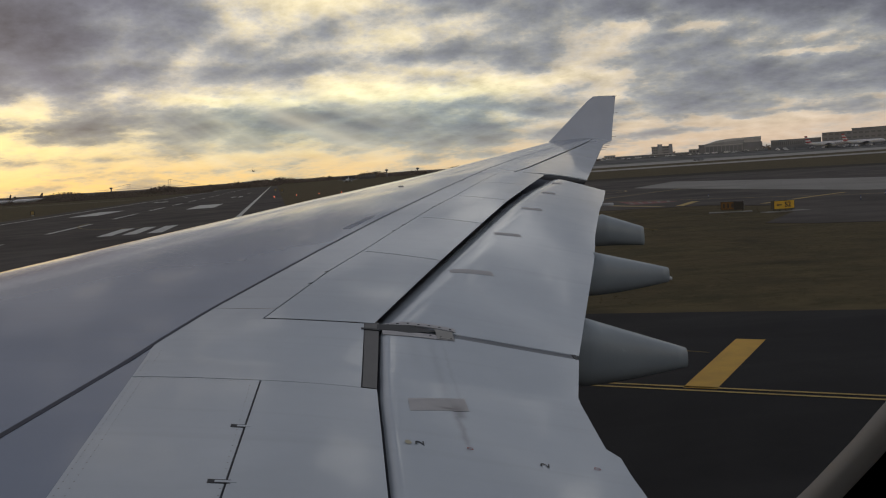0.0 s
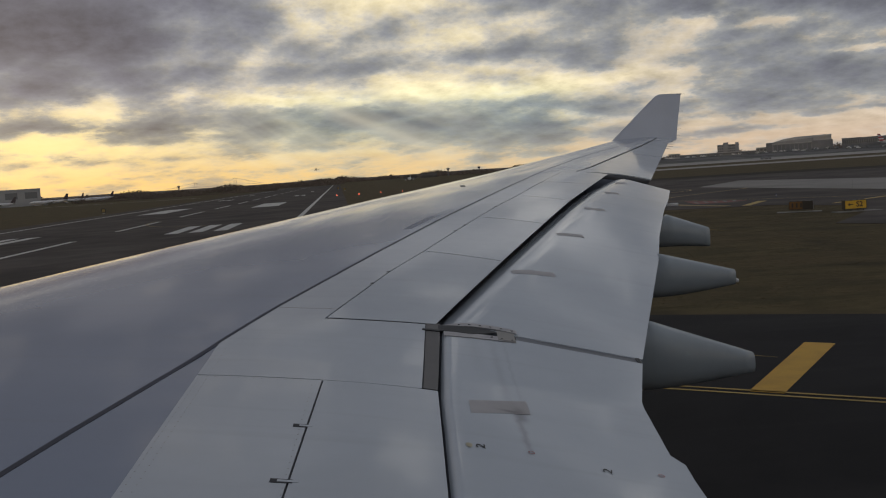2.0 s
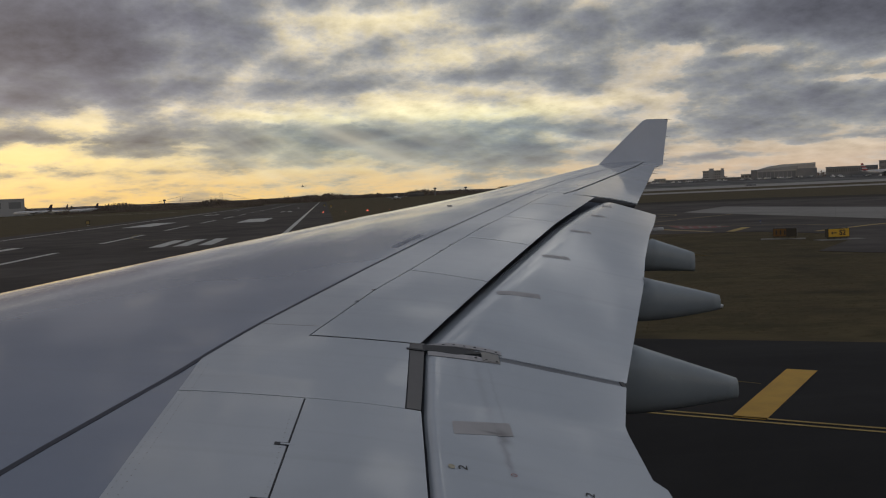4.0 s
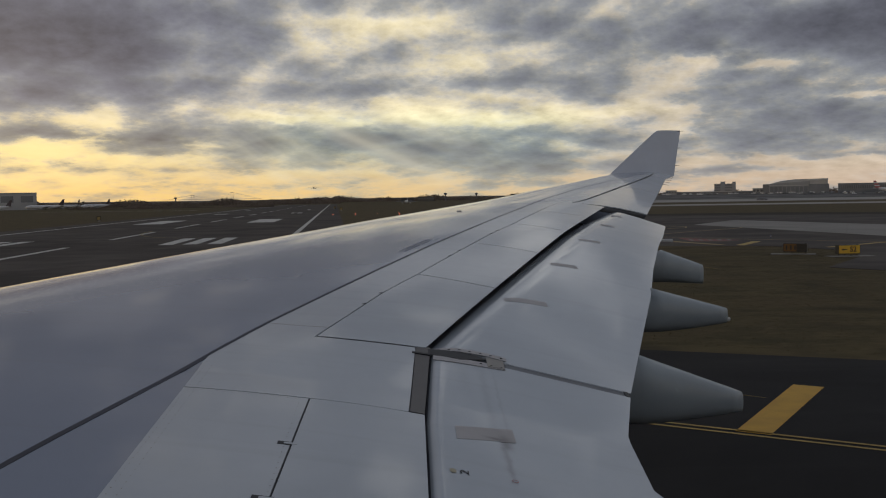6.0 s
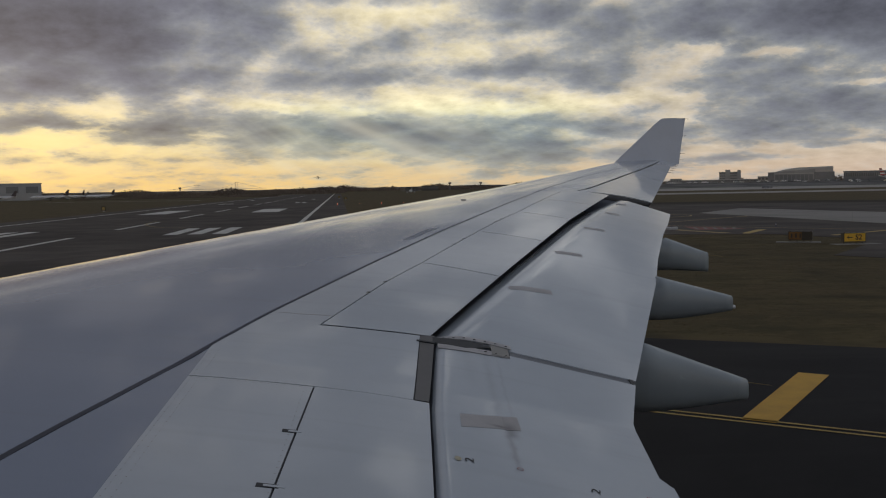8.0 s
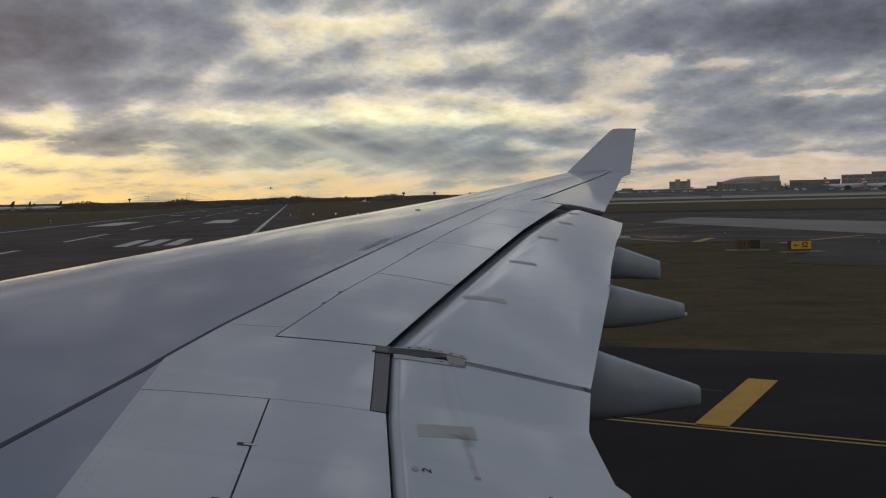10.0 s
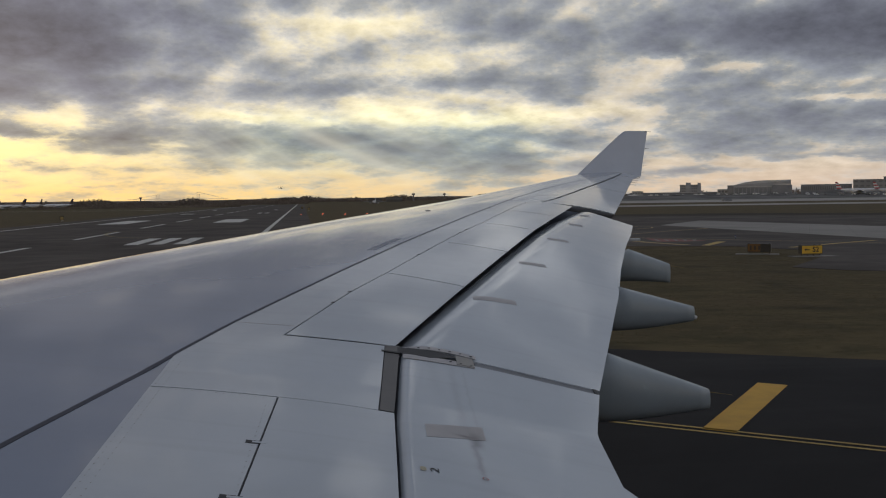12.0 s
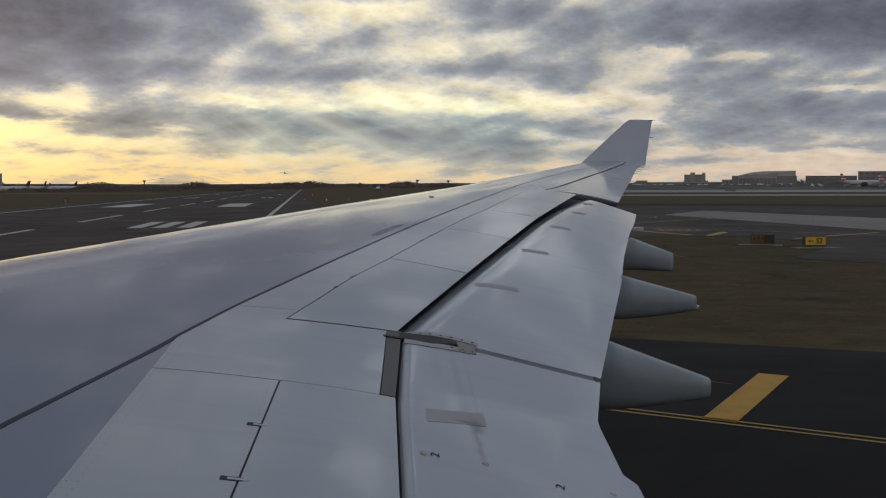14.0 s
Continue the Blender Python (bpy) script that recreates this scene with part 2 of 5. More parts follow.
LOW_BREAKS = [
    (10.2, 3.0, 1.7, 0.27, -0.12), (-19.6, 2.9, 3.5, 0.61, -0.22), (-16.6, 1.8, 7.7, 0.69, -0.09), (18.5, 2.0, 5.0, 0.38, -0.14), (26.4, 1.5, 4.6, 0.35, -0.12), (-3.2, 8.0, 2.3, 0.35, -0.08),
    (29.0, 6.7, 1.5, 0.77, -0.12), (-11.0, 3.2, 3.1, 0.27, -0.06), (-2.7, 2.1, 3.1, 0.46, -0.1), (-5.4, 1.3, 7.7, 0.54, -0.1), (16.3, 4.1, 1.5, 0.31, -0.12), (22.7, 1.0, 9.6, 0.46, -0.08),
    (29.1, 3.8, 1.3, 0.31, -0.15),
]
build_sky()

lamp = bpy.data.lights.new("low_sun", "SUN")
lamp.energy, lamp.angle, lamp.color = 0.02, radians(55), (1.0, 0.74, 0.42)
sun = new("low_sun", lamp)
sun.matrix_world = look(sun_way * 100, (0, 0, 0))


# ---- materials ----
MATS = {}


def mat(name, col, rough=0.6, metal=0.0, var=0.25, grain=8.0, broad=0.6, bump=0.0, second=None, spread=None, gloss_var=0.1, coat=0.0, spec=0.5):
    """A surface with colour that varies at two scales, uneven gloss and fine relief."""
    m = bpy.data.materials.new(name)
    m.use_nodes = True
    t = m.node_tree
    k = Net(t)
    b = t.nodes["Principled BSDF"]
    tc = k.node("ShaderNodeTexCoord")
    p = tc.outputs["Object"]
    n1 = k.noise(p, grain, 6.0, 0.6)
    n2 = k.noise(k.scaled(p, 1, 1, 1, (5, 9, 2)), broad, 5.0, 0.6, 0.4)
    dark = tuple(c * (1 - var) for c in col)
    pale = tuple(min(1.0, c * (1 + var)) for c in (second or col))
    c1 = k.mix(k.smooth(n2, 0.32, 0.68), dark, pale)
    c1 = k.mix(k.math("MULTIPLY", k.smooth(n1, 0.35, 0.7), 0.5), c1, col)
    if spread:
        c1 = spread(k, p, c1)
    k.put(b.inputs["Base Color"], c1)
    k.put(b.inputs["Roughness"], k.math("ADD", rough - gloss_var / 2, k.math("MULTIPLY", n2, gloss_var)))
    b.inputs["Metallic"].default_value = metal
    b.inputs["Specular IOR Level"].default_value = spec
    b.inputs["Coat Weight"].default_value = coat
    b.inputs["Coat Roughness"].default_value = 0.06
    if bump:
        bp = k.node("ShaderNodeBump")
        bp.inputs["Strength"].default_value, bp.inputs["Distance"].default_value = 0.6, bump
        k.put(bp.inputs["Height"], n1)
        k.put(b.inputs["Normal"], bp.outputs[0])
    MATS[name] = m
    return m


def glow(name, col, power):
    m = bpy.data.materials.new(name)
    m.use_nodes = True
    b = m.node_tree.nodes["Principled BSDF"]
    b.inputs["Base Color"].default_value = (*col, 1)
    b.inputs["Emission Color"].default_value = (*col, 1)
    b.inputs["Emission Strength"].default_value = power
    return m


def streaks(k, p, c):
    """Dirt drawn out along the airflow."""
    n = k.noise(k.scaled(p, 0.25, 5.0, 1.0), 1.3, 3.0, 0.5)
    return k.mix(k.math("MULTIPLY", k.smooth(n, 0.52, 0.78), 0.09), c, (0.22, 0.21, 0.20))


def drips(k, p, c):
    """Oily streaks that ran back over the flap and its tape."""
    c = streaks(k, p, c)
    sep = k.node("ShaderNodeSeparateXYZ")
    k.put(sep.inputs[0], p)
    x = k.math("ADD", sep.outputs[0], k.math("MULTIPLY", k.math("SUBTRACT", k.noise(p, 9.0, 3.0, 0.5), 0.5), 0.05))
    for x0, y0, wx, wy, w in DRIPS:
        dx = k.math("DIVIDE", k.math("SUBTRACT", x, x0), wx)
        dy = k.math("DIVIDE", k.math("SUBTRACT", sep.outputs[1], y0), wy)
        r2 = k.math("ADD", k.math("MULTIPLY", dx, dx), k.math("POWER", dy, 4.0))
        c = k.mix(k.math("MULTIPLY", k.math("EXPONENT", k.math("MULTIPLY", r2, -1.0)), w), c, (0.15, 0.14, 0.145))
    return c


DRIPS = [(0.60, 5.50, 0.022, 0.28, 0.45), (0.62, 5.80, 0.035, 0.12, 0.65), (0.56, 5.84, 0.06, 0.02, 0.8), (0.57, 6.6, 0.03, 0.6, 0.13), (0.66, 6.5, 0.012, 0.7, 0.10), (0.42, 6.9, 0.05, 0.35, 0.08)]


def tarmac_wear(k, p, c):
    """Tyre film, patched strips and pale dust on asphalt."""
    n = k.noise(k.scaled(p, 0.02, 0.25, 1.0, turn=0.6), 1.0, 5.0, 0.6, 0.5)
    c = k.mix(k.math("MULTIPLY", k.smooth(n, 0.5, 0.75), 0.5), c, (0.052, 0.049, 0.047))
    n = k.noise(k.scaled(p, 0.05, 0.05, 1.0), 1.0, 4.0, 0.5, 0.2)
    return k.mix(k.math("MULTIPLY", k.smooth(n, 0.5, 0.62), 0.35), c, (0.022, 0.021, 0.022))


def turf(k, p, c):
    """Dormant winter grass: straw, olive and bare soil, mown in long swaths."""
    n = k.noise(k.scaled(p, 0.5, 1, 1), 0.09, 5.0, 0.6, 0.5)
    c = k.mix(k.smooth(n, 0.38, 0.68), c, (0.100, 0.073, 0.036))
    n = k.noise(k.scaled(p, 0.4, 1, 1, turn=0.4), 0.5, 8.0, 0.72)
    c = k.mix(k.math("MULTIPLY", k.smooth(n, 0.42, 0.64), 0.8), c, (0.057, 0.047, 0.021))
    n = k.noise(k.scaled(p, 0.6, 1, 1, (40, 3, 0), 0.4), 1.3, 7.0, 0.72)
    c = k.mix(k.math("MULTIPLY", k.smooth(n, 0.48, 0.68), 0.6), c, (0.130, 0.094, 0.046))
    n = k.noise(k.scaled(p, 1, 1, 1, (40, 3, 0)), 0.22, 5.0, 0.6)
    return k.mix(k.math("MULTIPLY", k.smooth(n, 0.52, 0.70), 0.65), c, (0.036, 0.028, 0.016))


def joints(k, p, c):
    """Slab joints in an apron, six metres apart."""
    s = k.node("ShaderNodeSeparateXYZ")
    k.put(s.inputs[0], k.scaled(p, 1, 1, 1, turn=0.45))
    line = None
    for axis in (0, 1):
        f = k.math("ABSOLUTE", k.math("SUBTRACT", k.math("FRACT", k.math("DIVIDE", s.outputs[axis], 6.0)), 0.5))
        l = k.smooth(f, 0.488, 0.496)
        line = l if line is None else k.math("MAXIMUM", line, l)
    return k.mix(k.math("MULTIPLY", line, 0.25), c, (0.08, 0.078, 0.072))


M_SKIN = mat("wing_skin_paint", (0.24, 0.278, 0.365), 0.20, 0.0, 0.05, 3.0, 0.5, 0.0, spread=streaks, gloss_var=0.08, coat=0.7)
M_PANEL = mat("light_grey_panel_paint", (0.52, 0.555, 0.60), 0.24, 0.0, 0.05, 4.0, 0.7, 0.0, spread=streaks, gloss_var=0.12, coat=0.6)
M_FLAP = mat("flap_paint", (0.50, 0.54, 0.59), 0.16, 0.0, 0.05, 4.0, 0.6, 0.0, spread=drips, gloss_var=0.10, coat=0.6)
M_NOSE = mat("bare_slat_metal", (0.72, 0.70, 0.68), 0.22, 0.9, 0.05, 6.0, 1.0)
M_SEAL = mat("dark_sealant", (0.035, 0.035, 0.04), 0.6, 0.0, 0.2)
M_STRIPE = mat("walkway_line_paint", (0.042, 0.046, 0.066), 0.55, 0.0, 0.2, 10.0)
# dark tone that paints the shade in the gap ahead of the flaps
M_GAP_SHADE = mat("gap_shade_dark", (0.075, 0.08, 0.095), 0.6, 0.0, 0.2)
M_BARE = mat("worn_primer_grey", (0.26, 0.25, 0.235), 0.5, 0.0, 0.15)
M_GAP = mat("grey_rubber_seal", (0.17, 0.18, 0.20), 0.6, 0.0, 0.15)
M_RECESS = mat("dull_recess_metal", (0.13, 0.124, 0.122), 0.55, 0.0, 0.18)
M_TAPE = mat("speed_tape_grey", (0.39, 0.375, 0.385), 0.38, 0.1, 0.08, 14.0, 3.0, spread=drips)
M_FAIR = mat("fairing_grey_paint", (0.285, 0.32, 0.345), 0.26, 0.0, 0.08, 5.0, 1.2, 0.0, spread=streaks)
M_WLET = mat("winglet_paint", (0.48, 0.51, 0.58), 0.35, 0.0, 0.04, 5.0, 1.2)
M_FUSE = mat("fuselage_white", (0.72, 0.72, 0.73), 0.35, 0.0, 0.04, 3.0, 0.5)
M_CABIN = mat("cabin_plastic", (0.42, 0.40, 0.37), 0.55, 0.0, 0.06, 30.0, 4.0, 0.0004)
M_BLACK = mat("black_marking", (0.02, 0.02, 0.022), 0.5, 0.0, 0.1)
M_REDM = mat("red_marking", (0.32, 0.08, 0.08), 0.5, 0.0, 0.1)
M_ORNG = mat("amber_marking", (0.42, 0.38, 0.27), 0.5, 0.0, 0.1)
M_GRASS = mat("winter_turf", (0.086, 0.067, 0.031), 0.95, 0.0, 0.3, 9.0, 0.25, 0.0, spread=turf, spec=0.15)
M_TARMAC = mat("asphalt", (0.026, 0.025, 0.026), 0.85, 0.0, 0.3, 30.0, 0.15, 0.004, spread=tarmac_wear, spec=0.08)
M_RUNWAY = mat("runway_asphalt", (0.092, 0.080, 0.073), 0.85, 0.0, 0.3, 30.0, 0.12, 0.004, spread=tarmac_wear, spec=0.08)
M_CONC = mat("apron_concrete", (0.24, 0.226, 0.21), 0.85, 0.0, 0.16, 10.0, 0.08, 0.003, spread=joints, spec=0.25)
M_PALE = mat("far_concrete", (0.34, 0.32, 0.30), 0.85, 0.0, 0.12, 3.0, 0.02, spec=0.25)
M_RAMP = mat("grey_ramp_concrete", (0.12, 0.115, 0.11), 0.85, 0.0, 0.5, 0.4, 0.03, spec=0.2)
M_SOIL = mat("damp_soil", (0.036, 0.030, 0.024), 0.95, 0.0, 0.3, 4.0, 0.1, 0.03, spec=0.15)
M_WHITE = mat("white_road_paint", (0.54, 0.53, 0.50), 0.7, 0.0, 0.2, 12.0, 0.8)
M_YELLOW = mat("yellow_road_paint", (0.55, 0.31, 0.035), 0.7, 0.0, 0.12, 12.0, 0.9)
M_DULLY = mat("dull_yellow_paint", (0.42, 0.29, 0.09), 0.8, 0.0, 0.2, 12.0, 0.5)
M_LETTER = mat("faint_stencil_paint", (0.20, 0.225, 0.28), 0.4, 0.0, 0.1)
M_FADED = mat("faded_yellow_paint", (0.30, 0.22, 0.09), 0.8, 0.0, 0.25, 12.0, 0.5)
M_REDP = mat("red_road_paint", (0.20, 0.065, 0.055), 0.8, 0.0, 0.3, 12.0, 0.5)
M_SIGNY = mat("yellow_sign_face", (0.62, 0.38, 0.03), 0.45, 0.0, 0.06, 20.0, 3.0)
M_SIGNB = mat("sign_housing_black", (0.03, 0.028, 0.026), 0.5, 0.0, 0.2)
M_SIGNO = mat("dull_orange_sign_face", (0.15, 0.075, 0.02), 0.6, 0.0, 0.15)
M_PAD = mat("sign_pad_concrete", (0.19, 0.18, 0.165), 0.9, 0.0, 0.18, 14.0, 1.5, 0.004)
M_STEEL = mat("galvanised_steel", (0.35, 0.35, 0.35), 0.4, 0.8, 0.1)
M_BLUE = mat("blue_marker_band", (0.03, 0.06, 0.25), 0.5, 0.0, 0.1)
M_WOOD = mat("bare_winter_trees", (0.17, 0.14, 0.12), 0.95, 0.0, 0.4, 0.2, 0.02, spec=0.1)
M_HANGAR = mat("hangar_cladding", (0.34, 0.345, 0.36), 0.6, 0.0, 0.08, 0.5, 0.05)
M_HDOOR = mat("hangar_door_sheet", (0.22, 0.23, 0.25), 0.55, 0.0, 0.12, 0.5, 0.05)
M_HROOF = mat("hangar_roof", (0.52, 0.52, 0.53), 0.6, 0.0, 0.08, 0.5, 0.05)
M_DARKB = mat("dark_building_wall", (0.23, 0.235, 0.25), 0.7, 0.0, 0.15, 0.5, 0.05)
M_PLANT = mat("sooty_plant_wall", (0.10, 0.095, 0.095), 0.8, 0.0, 0.2, 0.5, 0.05)
M_GLASSB = mat("building_glass", (0.17, 0.18, 0.195), 0.2, 0.0, 0.1, 0.5, 0.05)
M_JET = mat("airliner_white", (0.62, 0.62, 0.64), 0.35, 0.0, 0.05, 0.5, 0.1)
M_JETD = mat("airliner_dark_tail", (0.06, 0.045, 0.05), 0.4, 0.0, 0.1, 0.5, 0.1)
M_JETR = mat("airliner_red_stripe", (0.36, 0.06, 0.06), 0.4, 0.0, 0.1, 0.5, 0.1)
M_VAN = mat("vehicle_paint", (0.72, 0.72, 0.72), 0.4, 0.0, 0.1, 0.5, 0.1)
M_RED_LAMP = glow("red_lamp_glass", (1.0, 0.10, 0.05), 9.0)


# ---- builders ----
def mesh_of(name, verts, faces, material, smooth=True, mats=None, index=None):
    me = bpy.data.meshes.new(name)
    me.from_pydata([tuple(v) for v in verts], [], faces)
    for m in (mats or [material]):
        me.materials.append(m)
    if index is not None:
        for p, i in zip(me.polygons, index):
            p.material_index = i
    if smooth:
        for p in me.polygons:
            p.use_smooth = True
    me.update()
    return me


def part(name, bm, material, parent, label="", smooth=False):
    """One mesh object from a bmesh, under a thing or a part."""
    me = bpy.data.meshes.new(name)
    bm.normal_update()
    bm.to_mesh(me)
    bm.free()
    me.materials.append(material)
    if smooth:
        for p in me.polygons:
            p.use_smooth = True
    ob = new(name, me)
    ob.parent = parent
    if label:
        ob["label"] = label
    return ob


def under(name, me, parent, label=""):
    ob = new(name, me)
    ob.parent = parent
    if label:
        ob["label"] = label
    return ob


def thing(name, label, category, m=None, group="", kind=""):
    ob = new(name)
    if m is not None:
        ob.matrix_world = m
    return tagged(ob, label, category, group, kind)


def add_box(bm, x0, x1, y0, y1, z0, z1, bevel=0.0):
    vs = [bm.verts.new((x, y, z)) for z in (z0, z1) for y in (y0, y1) for x in (x0, x1)]
    fs = [(0, 2, 3, 1), (4, 5, 7, 6), (0, 1, 5, 4), (2, 6, 7, 3), (0, 4, 6, 2), (1, 3, 7, 5)]
    faces = [bm.faces.new([vs[i] for i in f]) for f in fs]
    if bevel:
        es = {e for f in faces for e in f.edges}
        bmesh.ops.bevel(bm, geom=list(es), offset=bevel, segments=2, affect="EDGES", profile=0.6)
    return vs


def box(x0, x1, y0, y1, z0, z1, bevel=0.0):
    bm = bmesh.new()
    add_box(bm, x0, x1, y0, y1, z0, z1, bevel)
    return bm


def rod(bm, a, b, r0, r1=None, n=8):
    """A round bar from a to b."""
    a, b = Vector(a), Vector(b)
    r1 = r0 if r1 is None else r1
    q = (b - a).to_track_quat("Z", "Y").to_matrix()
    rings = []
    for c, r in ((a, r0), (b, r1)):
        rings.append([bm.verts.new(c + q @ Vector((math.cos(2 * math.pi * i / n) * r, math.sin(2 * math.pi * i / n) * r, 0))) for i in range(n)])
    for i in range(n):
        bm.faces.new((rings[0][i], rings[0][(i + 1) % n], rings[1][(i + 1) % n], rings[1][i]))
    bm.faces.new(rings[0][::-1])
    bm.faces.new(rings[1])


def loft(bm, rings, close=True, caps=True):
    vs = [[bm.verts.new(p) for p in r] for r in rings]
    n = len(vs[0])
    for a, b in zip(vs, vs[1:]):
        for i in range(n if close else n - 1):
            bm.faces.new((a[i], a[(i + 1) % n], b[(i + 1) % n], b[i]))
    if caps and close:
        bm.faces.new(vs[0][::-1])
        bm.faces.new(vs[-1])
    return vs


def slab(name, outline, z, material, label="", category="", kind="structure", deep=0.05):
    """A flat piece of ground with the given outline, its top at z."""
    bm = bmesh.new()
    top = [bm.verts.new((x, y, z)) for x, y in outline]
    low = [bm.verts.new((x, y, z - deep)) for x, y in outline]
    f = bm.faces.new(top)
    n = len(top)
    for i in range(n):
        bm.faces.new((top[i], low[i], low[(i + 1) % n], top[(i + 1) % n]))
    bm.normal_update()
    if f.normal.z < 0:
        bmesh.ops.reverse_faces(bm, faces=bm.faces[:])
    bmesh.ops.triangulate(bm, faces=bm.faces[:])
    ob = part(name, bm, material, None)
    return tagged(ob, label, category or name.replace("_", " "), "", kind)


def curve_strip(points, half):
    """The outline of a painted line along points."""
    pts = [Vector((*p, 0)) for p in points]
    left, right = [], []
    for i, p in enumerate(pts):
        d = (pts[min(i + 1, len(pts) - 1)] - pts[max(i - 1, 0)]).normalized()
        n = Vector((-d.y, d.x, 0)) * half
        left.append((p.x + n.x, p.y + n.y))
        right.append((p.x - n.x, p.y - n.y))
    return left + right[::-1]


# ---- the ground: X runs aft along the aircraft, Y out along the wing, ground at 0 ----
RW_O, RW_D = Vector((-7.1, 0, 0)), Vector((-0.0755, 0.9971, 0)).normalized()
RW_N = Vector((-RW_D.y, RW_D.x, 0))


def rw(u, v):
    """A place on the runway: u along it, v across from its near edge line."""
    p = RW_O + RW_D * u + RW_N * v
    return (p.x, p.y)


def far(bearing, dist):
    return (math.sin(radians(bearing)) * dist, math.cos(radians(bearing)) * dist)


def quad(u0, u1, v0, v1):
    return [rw(u0, v0), rw(u1, v0), rw(u1, v1), rw(u0, v1)]


slab("ground", [(-4800, -1500), (4800, -1500), (4800, 4850), (-4800, 4850)], 0.0, M_GRASS, "dormant brown-green airfield grass", "ground", deep=1.0)
slab("runway", quad(-400, 1350, -9, 66), 0.02, M_RUNWAY, "long dark asphalt runway with worn wheel tracks", "runway")
slab("taxiway", [(-8, 60), (2, 38.5), (9, 34.3), (17.6, 30.5), (28, 26.5), (45, 21), (80, 12), (110, -80), (-320, -80), (-320, 150), (-12, 150)],
     0.014, M_TARMAC, "dark asphalt taxiway under the aircraft", "taxiway")
slab("taxiway_far", [(-6, 150), (8, 118), (22, 107), (33.6, 103), (40, 100.5), (43.5, 92), (41, 82), (32.7, 70.6), (35, 67), (41, 63), (60, 52), (120, 20), (260, -20), (210, 160), (150, 215),
                     (98, 248), (52, 262), (10, 270)], 0.026, M_RUNWAY, "dark asphalt taxiway crossing", "taxiway")
slab("apron", [(55.1, 175.7), (72.7, 203), (86.6, 150), (130, 62), (95, 50), (63.7, 110)], 0.045, M_CONC, "pale worn concrete apron slabs", "apron")
slab("soil_strip", [far(6, 300), far(13, 292), far(22, 300), far(30, 290), far(45, 280), far(45, 236), far(30, 250), far(22, 258), far(13, 268), far(6, 276)],
     0.016, M_SOIL, "dark damp strip of bare soil", "soil")


def cross_band(name, d0, d1, material, label, x0=-60, x1=900):
    c, s = math.cos(radians(4.5)), math.sin(radians(4.5))
    pts = [(x0, d0), (x1, d0), (x1, d1), (x0, d1)]
    slab(name, [(x * c + d * s, -x * s + d * c) for x, d in pts], 0.03, material, label, "taxiway")


cross_band("concrete_taxiway", 490, 560, M_PALE, "pale concrete taxiway strip across the grass", 40)
cross_band("concrete_runway", 720, 1050, M_PALE, "broad pale concrete runway far across the field", 60)
def ramp_z(x, y):
    """The terminal ramp lies a little higher than the field."""
    d = x * math.sin(radians(4.5)) + y * math.cos(radians(4.5))
    return 5.0 * max(0.0, min(1.0, (d - 1060) / 130))


def ramp():
    c, s = math.cos(radians(4.5)), math.sin(radians(4.5))
    rows = [(1058, -0.05), (1190, 5.0), (1700, 5.0), (1702, -0.5)]
    verts = [(x * c + d * s, -x * s + d * c, z) for d, z in rows for x in (90, 1400)]
    faces = [(0, 1, 3, 2), (2, 3, 5, 4), (4, 5, 7, 6), (0, 2, 4, 6), (1, 7, 5, 3)]
    tagged(new("ramp", mesh_of("ramp", verts, faces, M_RAMP, False)), "grey concrete ramp rising to the terminal", "ramp", "", "structure")


ramp()
slab("service_road", [(-290, 742), (-150, 670), (-149, 675), (-290, 748)], 0.03, M_PALE, "narrow pale service road in the grass", "road")

# runway markings
bars = [(v, v + 1.95) for v in (8.7, 12.05, 15.35)]
for u0 in (131, 438, 590):
    keep = bars if u0 == 131 else bars[:2] if u0 == 438 else bars[:1]
    for v0, v1 in keep + [(57.6 - b, 57.6 - a) for a, b in keep]:
        tagged(slab("touchdown_bar", quad(u0, u0 + 22, v0, v1), 0.026, M_WHITE, "white painted touchdown zone bar on the runway", "marking", deep=0.004), group="touchdown bars")
for v0, v1 in ((9.8, 17.3), (40.3, 47.8)):
    tagged(slab("aiming_block", quad(260, 306, v0, v1), 0.026, M_WHITE, "broad white painted aiming point block", "marking", deep=0.004), group="aiming blocks")
for i in range(-1, 17):
    u0 = 154 + 61 * i
    tagged(slab("centreline_dash", quad(u0, u0 + 36, 28.4, 29.3), 0.026, M_WHITE, "white painted runway centreline dash", "marking", deep=0.004), group="centreline dashes")
for v, n in ((0.0, "near"), (57.6, "far")):
    tagged(slab("runway_edge_line", quad(-300, 1340, v - 0.45, v + 0.45), 0.026, M_WHITE, "continuous white painted runway edge line", "marking", deep=0.004), group="runway edge lines")
arc = [rw(196 - 22 * math.sin(a) * 1.9, 30.5 - 16 * (1 - math.cos(a)) ) for a in [i * 0.13 for i in range(13)]]
slab("lead_off_line", curve_strip(arc, 0.12), 0.028, M_FADED, "thin curved yellow lead-off line", "marking", deep=0.004)

